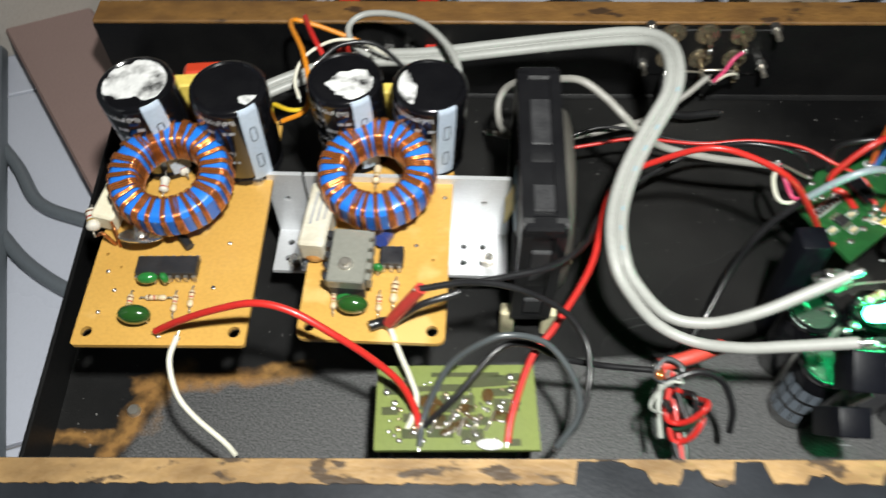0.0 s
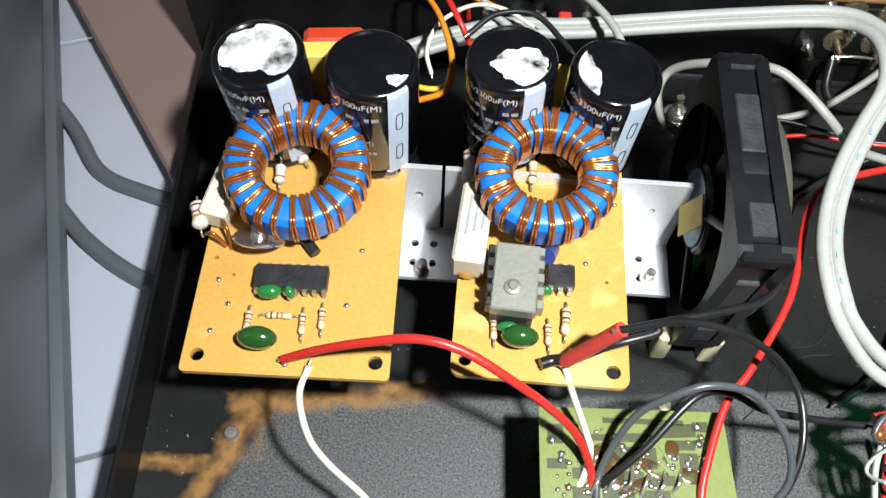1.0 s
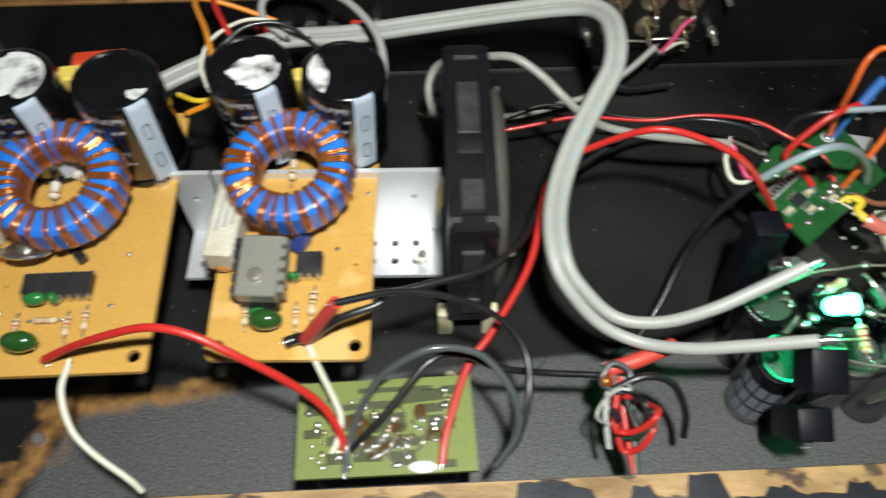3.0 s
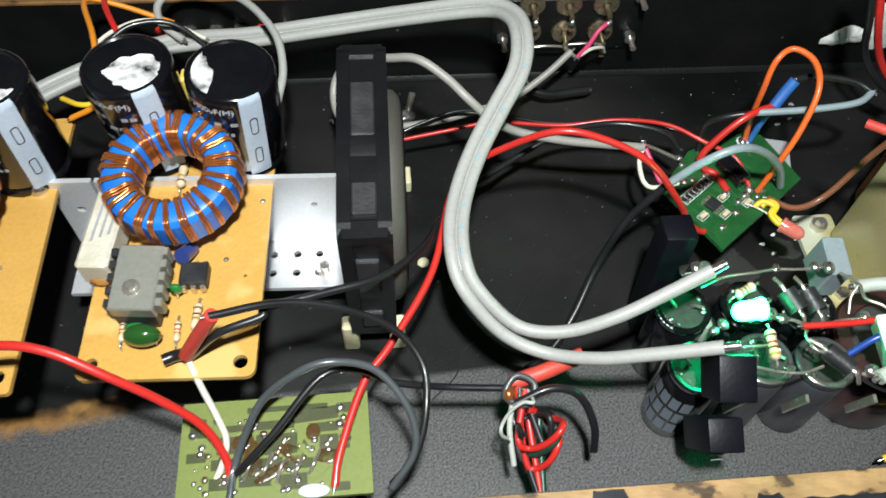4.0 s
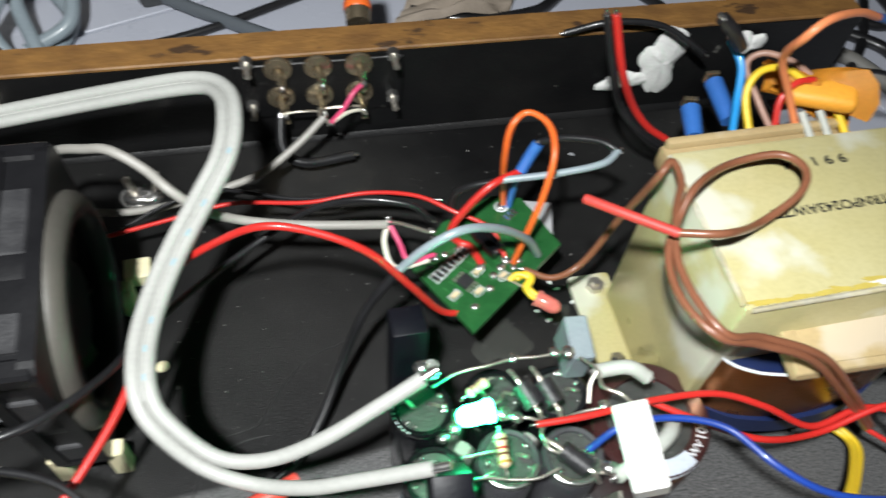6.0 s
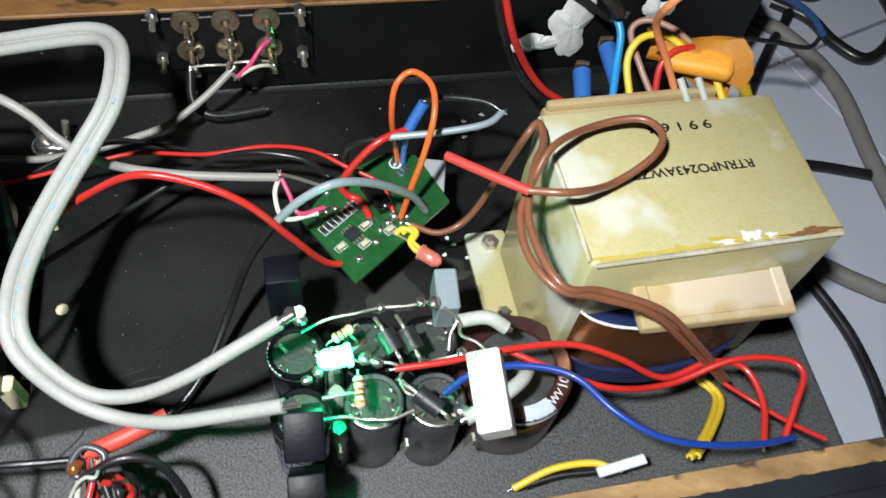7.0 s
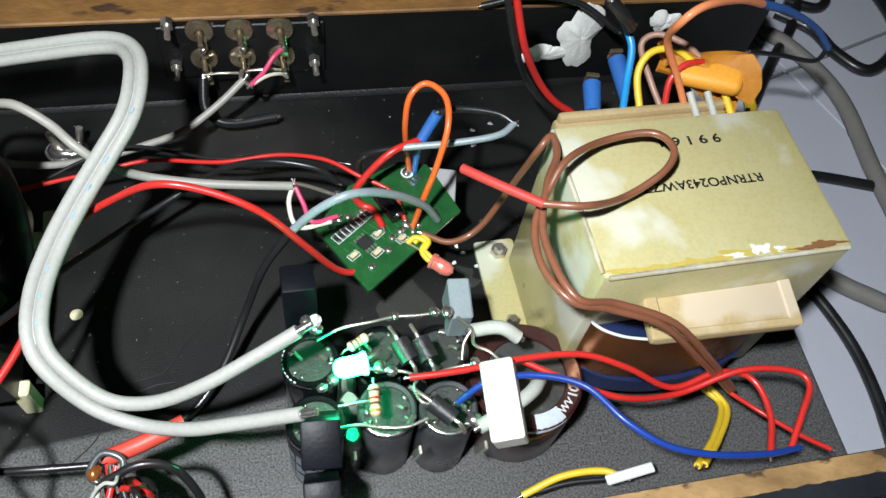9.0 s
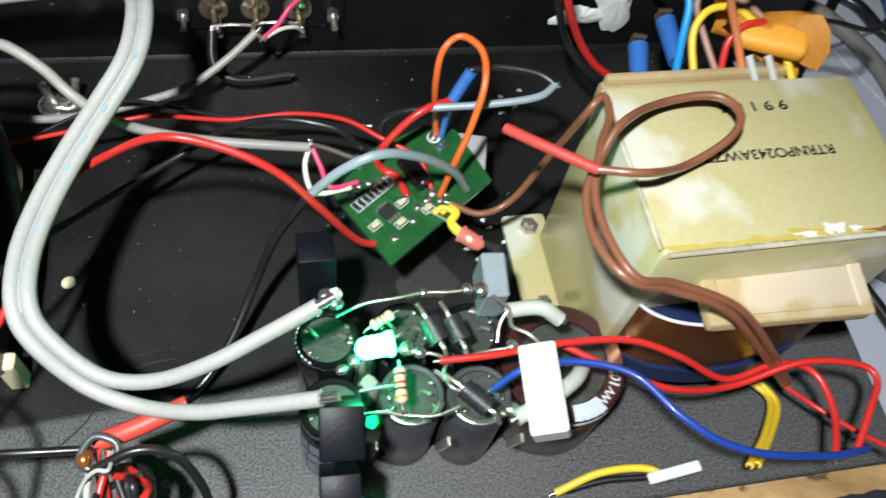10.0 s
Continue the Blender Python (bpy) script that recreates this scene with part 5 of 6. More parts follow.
# ---- olive board behind the front panel ----
def olive_board():
    t = thing("amplifier_board", (18, 95, 0), "olive circuit board standing solder side up behind the front panel", "circuit board")
    z = 36.0
    part("board", plate(B(), [(-7.5, 104), (41.2, 106.2), (43, 78.5), (-6.5, 76.6)], [], 34.4, z), "pcb_olive", t)
    # dark bare fields; what is left between them reads as the pale copper lands
    fields = [((10, 101.6), (30, 102.4), 1.5), ((22, 99.4), (33, 100.6), 3.6), ((12, 97.2), (21.5, 97.6), 2.4), ((26.5, 96.2), (33, 96.6), 2.6),
              ((4, 96.5), (10.5, 97), 1.8), ((13, 92), (22.5, 92.4), 5.6), ((25.8, 92), (27, 93.6), 3.0), ((29.5, 91.8), (33.2, 92), 5.0),
              ((3, 92), (9, 92.4), 4.6), ((2, 87), (9, 87.4), 2.8), ((11, 86.6), (19, 87), 3.4), ((21.5, 86.6), (27, 87), 2.6),
              ((9.5, 82.6), (16.5, 82.8), 3.0), ((19.5, 82), (25.5, 82.4), 4.0), ((2, 82), (6, 82.2), 3.2), ((-4.5, 96.8), (-1.5, 97), 5.2),
              ((-4.5, 89), (-0.6, 89.2), 2.6), ((33.6, 101.6), (36.4, 101.8), 2.8), ((35.8, 95), (36, 91), 1.6), ((33, 80.4), (36.5, 80.6), 2.2)]
    for a, b, w in fields:
        p, q = Vector((*a, z + 0.06)), Vector((*b, z + 0.06))
        mid, d = (p + q) / 2, q - p
        part("etched_field", box(B(), mid, (d.length + 1.2, w, 0.14), spin(0, 0, math.degrees(math.atan2(d.y, d.x))), 0.06), "trace_olive", t)
    for a, b, w in (((24, 96.5), (28.4, 88.6), 1.5), ((17.5, 82.4), (20.6, 78.4), 1.6), ((27, 83), (31, 86.6), 2.4), ((8, 85.2), (13, 89.6), 0.9)):
        p, q = Vector((*a, z + 0.18)), Vector((*b, z + 0.18))
        mid, d = (p + q) / 2, q - p
        part("copper_land", box(B(), mid, (d.length, w, 0.12), spin(0, 0, math.degrees(math.atan2(d.y, d.x)))), "pcb_olive", t)
    for x, y, rx, ry in ((12, 88.5, 5, 2.6), (22, 89.5, 4, 2), (9, 93, 3, 2.4), (27, 95, 2.6, 2), (17, 84.5, 5, 1.6), (31, 88.5, 3, 2.2)):
        part("flux_stain", ball(B(), (x, y, z + 0.12), 1.0, (rx, ry, 0.3), 2, spin(0, 0, x * 23)), "flux_brown", t, smooth=80)
    rng = random.Random(11)
    for k in range(64):
        x, y = rng.uniform(-3, 35), rng.uniform(79, 92) if k % 3 else rng.uniform(90, 99)
        part("solder_joint", ball(B(), (x, y, z + 0.15), rng.uniform(0.4, 0.95), (1.2, 1, 0.7), 2, spin(0, 0, 40 * k)), "solder" if k % 4 else "nickel", t, smooth=80)
    for x, y in ((2, 99), (34, 101.5), (34, 97), (36, 93), (-4, 95)):
        part("solder_joint", ball(B(), (x, y, z + 0.4), 1.3, (1, 1, 0.8)), "solder", t, smooth=80)
    for k in range(6):
        x = 6 + k * 4.1
        part("jumper", tube(B(), [(x, 82 + k % 3, z), (x + 1.5, 85 + k % 2, z + 2), (x + 2.5, 88 + k % 3, z)], 0.45, 4, seg=6), "tin_wire", t, smooth=60)
    part("paint_dab", ball(B(), (28, 79.4, z + 0.6), 1.0, (4, 1.8, 1.0), 3), "silicone_white", t, "white dab of paint", smooth=80)
    for x, y in ((-4, 80), (39, 82), (37, 103), (-3, 101)):
        part("stand_off", rod(B(), (x, y, 0.2), (x, y, 34.4), 2.2, seg=10), "black_block", t, smooth=50)


olive_board()


# ---- twin ribbon cable ----
def ribbon():
    t = thing("speaker_ribbon_cable", (80, 180, 55), "flat twin white speaker cable with faint blue print", "cable", "wires in the amplifier")
    mid = [(-82, 205, 40), (-55, 222, 43), (-25.9, 232.5, 46), (0.7, 233, 48), (27.9, 233.6, 52), (55.1, 233, 57), (79.9, 228.3, 64), (88.7, 219.4, 68), (90.4, 207.3, 69), (88.3, 195.7, 67), (81.9, 184.8, 63), (74.8, 171.7, 60), (69.6, 158.3, 58.5), (66.8, 145.2, 58), (67.1, 133, 57), (70.7, 125.8, 53)]
    line = curve_points(mid, 5)
    n = Vector((0, -0.5, 0.85)).normalized()
    sides = []
    for i in range(len(line)):
        d = (line[min(i + 1, len(line) - 1)] - line[max(i - 1, 0)]).normalized()
        sides.append(d.cross(n).normalized())
    one = [p - s * 1.75 for p, s in zip(line, sides)][::5]
    two = [p + s * 1.75 for p, s in zip(line, sides)][::5]
    one += [Vector(p) for p in ((82.3, 118.6, 47.5), (94.2, 115.6, 49), (107.2, 116.2, 55), (120.5, 119.8, 61), (131.5, 123.2, 66))]
    two += [Vector(p) for p in ((78.6, 117.6, 45), (90.1, 112.4, 43), (102.7, 107.9, 48), (114.7, 105.7, 54), (131, 103.3, 62))]
    for pts in (one, two):
        c = part("core", tube(B(), pts, 1.85, 6, seg=12), "ribbon_white", t, smooth=60)
        d = (pts[-1] - pts[-2]).normalized()
        part("bare_end", rod(B(), pts[-1], pts[-1] + d * 4, 1.3, 1.1, 10), "solder", c, smooth=60)
    web = B()
    rows = []
    for p, s in list(zip(line, sides))[:-4]:
        rows.append([web.verts.new(p + s * k + n * h) for k, h in ((-1.2, 0.9), (1.2, 0.9), (1.2, -0.9), (-1.2, -0.9))])
    for a, b in zip(rows, rows[1:]):
        for k in range(4):
            web.faces.new((a[k], a[(k + 1) % 4], b[(k + 1) % 4], b[k]))
    part("web", web, "ribbon_white", t, smooth=60)
    for i in range(len(line) // 2 + 6, len(line) - 6, 3):
        if i % 4 == 3:
            continue
        a, b = line[i] - sides[i] * 1.2 + n * 2.0, line[i + 1] - sides[i + 1] * 1.2 + n * 2.0
        part("print", tube(B(), [a, a.lerp(b, 0.7)], 0.42, 2, seg=5, flat=0.4), "print_blue", t)


mat("print_blue", (0.26, 0.40, 0.47), 0.5, bump=0)
ribbon()


# ---- sockets and screws of the rear panel ----
def sockets():
    t = thing("phono_socket_block", (118, 262, 20), "block of six tarnished metal phono sockets on the rear panel", "sockets")
    part("plate", box(B(), (118.5, 262.2, 27.0), (60, 1.2, 25), spin(0, 0, 1.1), 0.4), "black_paint", t)
    for x in (103.6, 117.6, 132.1):
        for z in (37.6, 24.2):
            s = part("socket", lathe(B(), [(0, 0.4), (1.6, 0.6), (1.8, 1.6), (3.4, 1.4), (4.8, 1.2), (5.1, 0.6), (5.1, 0)], (x, 261.6, z), (0, -1, 0), 24), "nickel", t, smooth=40)
            part("pin", rod(B(), (x, 260.6, z), (x + 0.4, 254.5, z - 0.8), 1.3, 1.0, 10), "nickel", s, smooth=60)
            part("lug", box(B(), (x + 1.2, 257.5, z - 5.0), (2.2, 0.6, 8), spin(-25, 0, 4), 0.2), "nickel", s)
            part("solder_joint", ball(B(), (x + 1.0, 255.2, z - 4.0), 1.2, (1, 1, 1.3)), "solder", s, smooth=80)
    for p in (((103, 255, 22), (110, 254.4, 23), (117, 255, 22)), ((118, 255, 23), (125, 254.6, 24), (132, 255, 23))):
        part("earth_wire", tube(B(), p, 0.5, 5, seg=6), "tin_wire", t, smooth=60)
    for x in (93.2, 144.2):
        for z in (22, 42):
            b = part("screw", rod(B(), (x, 262, z), (x + 0.3, 253.2, z), 1.15, seg=12), "tin_wire", t, smooth=50)
            part("nut", rod(B(), (x, 261.8, z), (x, 258.6, z), 2.3, seg=6), "solder", b)


sockets()
wire("pink_wire", [(120, 244, 26.5), (125, 249, 28), (129, 253.5, 31), (132.3, 254.6, 34)], 0.9, "pink_wire", "thin pink core of the shielded cable")
wire("white_core", [(120, 244, 26.5), (126, 248, 27), (131, 251, 25), (133.4, 254, 20)], 0.7, "white_wire", "thin white core of the shielded cable")
wire("screen_wire", [(120, 244, 26.5), (117, 248, 26), (117, 254, 24)], 0.8, "tin_wire", "twisted bare screen of the shielded cable")
wire("black_wire", [(102.6, 255, 20), (102.5, 247, 12), (110, 243, 8), (128, 246, 7)], 1.8, "black_wire", "short black insulated stub under the sockets")
wire("pink_wire", [(133, 190, 38), (135.5, 184, 35), (138, 178, 33), (146, 180.5, 31.5)], 0.8, "pink_wire", "thin pink core going into the green board")
wire("white_core", [(133, 190, 38), (131, 184, 35), (133.5, 177, 32), (144, 178.5, 31.5)], 0.8, "white_wire", "thin white core going into the green board")
wire("screen_wire", [(133, 190, 38), (138, 190.5, 35), (146, 189.5, 31)], 0.7, "tin_wire", "bare screen strands going into the green board")


# ---- sleeves ----
def sleeve(pts, r, material, label):
    ob = part("heat_shrink_sleeve", tube(B(), pts, r, 5), material, None, smooth=60, thing=(label, "sleeve", "sleeves on the wires"))
    return ob


mat("red_sleeve_bright2", (0.55, 0.06, 0.04), 0.5, second=(0.45, 0.045, 0.03), scale=120, bump=0.12)
sleeve([(-3.2, 109.2, 55), (2.1, 109.4, 65), (7.2, 109.9, 74)], 1.87, "red_sleeve", "dull red heat-shrink sleeve on a black wire")
sleeve([(-9.1, 108.4, 54), (-5.9, 109.7, 54), (-2.8, 109.4, 55.5)], 1.56, "black_wire", "black heat-shrink sleeve at the board edge")
sleeve([(80.4, 106.2, 38), (89.9, 108.5, 40), (100.4, 112.9, 40)], 2.26, "red_sleeve_bright2", "red heat-shrink sleeve on the knotted bundle")
sleeve([(177.0, 158.3, 82), (184.1, 151.4, 84), (194.9, 142.3, 86)], 1.35, "red_sleeve", "dull red heat-shrink sleeve on the brown wire")
sleeve([(179.2, 198.8, 58), (176.8, 197.3, 54), (174.2, 195.2, 50)], 1.87, "blue_sleeve", "blue heat-shrink sleeve over a joint")


# ---- knotted bundle ----
def bundle():
    t = thing("wire_bundle", (85, 97, 30), "knotted bundle of red, black and green wires", "wires")
    rng = random.Random(5)
    cols = ("black_wire", "red_wire", "green_wire", "black_wire", "red_wire", "lead_grey")
    for k, m in enumerate(cols):
        c = Vector((85 + rng.uniform(-2.5, 2.5), 95 + rng.uniform(-2, 2), 30 + k * 2.0))
        rx, ry, tl = rng.uniform(3.5, 7), rng.uniform(4.5, 8), rng.uniform(0, 6)
        pts = [c + Vector((rx * math.cos(a + tl), ry * math.sin(a + tl), 4 * math.sin(2 * a + tl))) for a in np.linspace(0, 4.4 if k != 5 else 2.6, 8)]
        pts = [Vector((81 + k * 0.7, 105 - 0.3 * k, 39))] + pts + ([Vector((86 + k * 0.9, 80, 26))] if k < 3 else [])
        part("loop", tube(B(), pts, 0.5 if m == "lead_grey" else 0.9, 6), m, t, smooth=60)
    part("stub", tube(B(), [(80, 99, 40), (90, 102, 43), (98, 101, 40), (103, 96, 31), (104, 92, 22)], 1.15, 6), "black_wire", t, "black insulated stub", smooth=60)
    part("tie", tube(B(), [(78, 101, 41), (81, 106, 43), (86, 104, 42), (84, 99, 40)], 0.9, 5, closed=True), "bluegrey_dark", t, smooth=60)
    part("tinned_end", tube(B(), [(80, 100, 40), (79, 94, 36), (80, 86, 30)], 0.8, 5), "lead_grey", t, "pale stripped strands", smooth=60)
    part("copper_ends", ball(B(), (79, 102, 41), 1.8, (1, 1.4, 1)), "copper_enamel", t, smooth=80)


mat("green_wire", (0.012, 0.05, 0.03), 0.35, coat=0.2)
bundle()


# ---- loose things in the chassis ----
def screw_stud(x, y, tall, label, lean=0.3):
    t = part("screw_stud", rod(B(), (x, y, 0.1), (x - lean * 4, y - 0.5, tall), 1.7, 1.5, 12), "tin_wire", None, smooth=50, thing=(label, "screw", "screws in the floor"))
    part("nut", rod(B(), (x, y, 0.2), (x, y, 3.0), 3.4, seg=6), "solder", t)
    part("washer", lathe(B(), [(1.5, 0.9), (5.6, 0.9), (5.6, 0.1)], (x, y, 0), (0, 0, 1), 20), "solder", t)
    part("second_stud", rod(B(), (x + 6.5, y + 1, 0.1), (x + 8.5, y + 2.5, tall * 0.9), 1.5, 1.3, 12), "tin_wire", t, smooth=50)
    blob = ball(B(), (x + 3, y - 0.5, 1.6), 1.0, (7.5, 4.6, 2.6), 3)
    for v in blob.verts:
        v.co += Vector((0.6, 0.6, 1.0)) * 1.3 * noise.noise(v.co * 0.5)
    part("solder_lump", blob, "solder", t, "lumpy bead of solder round the studs", smooth=60)


screw_stud(48.5, 240, 11, "tall zinc screw with nut and washer on the floor")
part("floor_screw", lathe(B(), [(0, 2.0), (1.8, 1.8), (2.4, 0.9), (2.5, 0)], (-97, 101, 0), (0, 0, 1), 16), "tin_wire", None, smooth=50, thing=("small round screw head on the rusty floor", "screw", "screws in the floor"))
for x, y in ((36, 121), (59, 170)):
    part("brass_rivet", lathe(B(), [(0, 0.9), (1.6, 0.7), (2.1, 0)], (x, y, 0), (0, 0, 1), 16), "pale_tape", None, smooth=50, thing=("small pale rivet head in the floor", "rivet", "rivets in the floor"))


part("foam_pad", box(B(), (51.2, 205, 3.2), (8.5, 8, 6), spin(0, 0, 3), 0.5), "pale_tape", None, thing=("small square pale foam pad on the floor", "foam pad", "foam pads"))
part("plastic_bush", lathe(B(), [(0, 4), (2.2, 4), (2.6, 3.6), (4.4, 3.2), (4.8, 2.4), (4.8, 0)], (-87, 76.4, 0), (0, 0, 1), 28), "print_white", None, smooth=40, thing=("round white plastic bush on the rusty floor", "bush"))


def patch(name, x, y, rx, ry, material, label, seed, h=0.5, z=0.05):
    rng = random.Random(seed)
    ph = [rng.uniform(0, 6.28) for _ in range(5)]
    bm = B()
    mid = bm.verts.new((x, y, z + h))
    inner, outer = [], []
    for k in range(40):
        a = k * math.tau / 40
        f = 1 + 0.2 * math.sin(2 * a + ph[0]) + 0.13 * math.sin(3 * a + ph[1]) + 0.09 * math.sin(5 * a + ph[2]) + 0.06 * math.sin(9 * a + ph[3])
        inner.append(bm.verts.new((x + rx * f * 0.8 * math.cos(a), y + ry * f * 0.8 * math.sin(a), z + h * (0.8 + 0.4 * rng.random()))))
        outer.append(bm.verts.new((x + rx * f * math.cos(a), y + ry * f * math.sin(a), z)))
    for k in range(40):
        q = (k + 1) % 40
        bm.faces.new((mid, inner[k], inner[q]))
        bm.faces.new((inner[k], outer[k], outer[q], inner[q]))
    part(name, bm, material, None, smooth=70, thing=(label, "glue", "glue on the chassis"))


patch("glue_patch", 168, 164, 8, 9, "hot_glue", "dried clear glue patch on the floor", 3)
patch("glue_patch", 190, 172, 6, 4, "hot_glue", "dried clear glue smear beside the transformer", 5)
for k, (x, y) in enumerate(((188, 178), (192, 182), (186, 170), (196, 176), (190, 185), (183, 174))):
    patch("glue_crumb", x, y, 0.9, 0.6, "silicone_white", "white crumb of dried glue on the floor", 20 + k, 0.6)
for k, (x, y) in enumerate(((206, 240), (211, 235), (205, 232), (214, 243))):
    patch("glue_crumb", x, y, 1.1, 0.7, "print_grey", "grey crumb of dried paint on the floor", 30 + k, 0.4)


def wall_smear(name, x, z, rx, rz, tilt, seed, label):
    """A brushed dab of sealant, thick in the middle and thin at its torn rim, on the rear panel."""
    rng = random.Random(seed)
    ph = [rng.uniform(0, 6.28) for _ in range(6)]
    n, bm = 56, B()
    face = 262.0 + (x - 95) * 0.0169 - 0.75
    rings = []
    for f, lift in ((0.001, 1.5), (0.3, 1.9), (0.6, 1.3), (0.85, 0.7), (1.0, 0.05)):
        ring = []
        for k in range(n):
            a = k * math.tau / n
            g = 1 + 0.2 * math.sin(2 * a + ph[0]) + 0.16 * math.sin(3 * a + ph[1]) + 0.07 * math.sin(5 * a + ph[2]) + 0.03 * math.sin(11 * a + ph[3]) + 0.02 * math.sin(17 * a + ph[4])
            u, v = rx * f * g * math.cos(a), rz * f * g * math.sin(a)
            px, pz = x + u * math.cos(tilt) - v * math.sin(tilt), max(1.5, z + u * math.sin(tilt) + v * math.cos(tilt))
            fold = 3.2 * max(0.0, 1 - pz / 6.0) ** 2
            ring.append(bm.verts.new((px, face - fold - lift * (1 + 0.7 * noise.noise(Vector((px * 0.5, pz * 0.16, seed)))), pz)))
        rings.append(ring)
    for a, b in zip(rings, rings[1:]):
        for k in range(n):
            bm.faces.new((a[k], a[(k + 1) % n], b[(k + 1) % n], b[k]))
    part(name, bm, "silicone_white", None, smooth=70, thing=(label, "sealant", "glue on the chassis"))


wall_smear("silicone_smear", 251, 27, 9, 15, 0.25, 2, "thick white sealant brushed onto the rear panel")
wall_smear("silicone_smear", 237, 18, 10, 5, 0.3, 11, "thin white sealant run low on the rear panel")
wall_smear("silicone_smear", 286, 33, 6, 6, 0.0, 7, "white sealant dab high on the rear panel")


def crimp(a, b, label):
    t = part("crimp_sleeve", rod(B(), a, b, 3.2, 2.8, 14), "blue_sleeve", None, smooth=50, thing=(label, "terminal", "crimp terminals"))
    d = (Vector(a) - Vector(b)).normalized()
    part("metal_tongue", box(B(), Vector(a) + d * 2.5, (4.6, 4.6, 1.6), d.to_track_quat("Z", "Y").to_matrix().to_4x4(), 0.3), "nickel", t)


crimp((236, 214, 52), (234, 203, 50), "blue crimp terminal with metal tongue")
crimp((247, 223, 54), (247, 207, 52), "blue crimp terminal behind the transformer")


def tape():
    t = thing("taped_joint", (276, 198, 70), "joint wrapped in folded orange masking tape", "tape")
    bm = B()
    rows = []
    for i in range(9):
        u = i / 8
        rows.append([bm.verts.new((253 + 25 * u + 1.5 * math.sin(5 * v), 208 - 14 * u - 6 * math.cos(v * 2.6) * (0.6 + 0.5 * u), 70 + 7.5 * math.sin(v * 2.2) * (0.55 + 0.6 * u) + 2.0 * math.sin(u * 5 + v * 3))) for v in np.linspace(0, 2.4, 10)])
    for a, b in zip(rows, rows[1:]):
        for k in range(9):
            bm.faces.new((a[k], a[k + 1], b[k + 1], b[k]))
    bmesh.ops.solidify(bm, geom=list(bm.faces), thickness=0.8)
    part("wrap", bm, "masking_tape", t, smooth=50)
    part("wrap", box(B(), (266, 199, 71), (22, 12, 6), spin(10, -8, -28), 2.2, 2), "masking_tape", t, smooth=50)
    for k, (x, y) in enumerate(((262, 186), (268, 186), (274, 187))):
        part("sleeve", rod(B(), (x, y, 62), (x - 3, y + 8, 68), 1.2, seg=10), "lead_grey" if k < 2 else "yellow_wire", t, smooth=50)


tape()


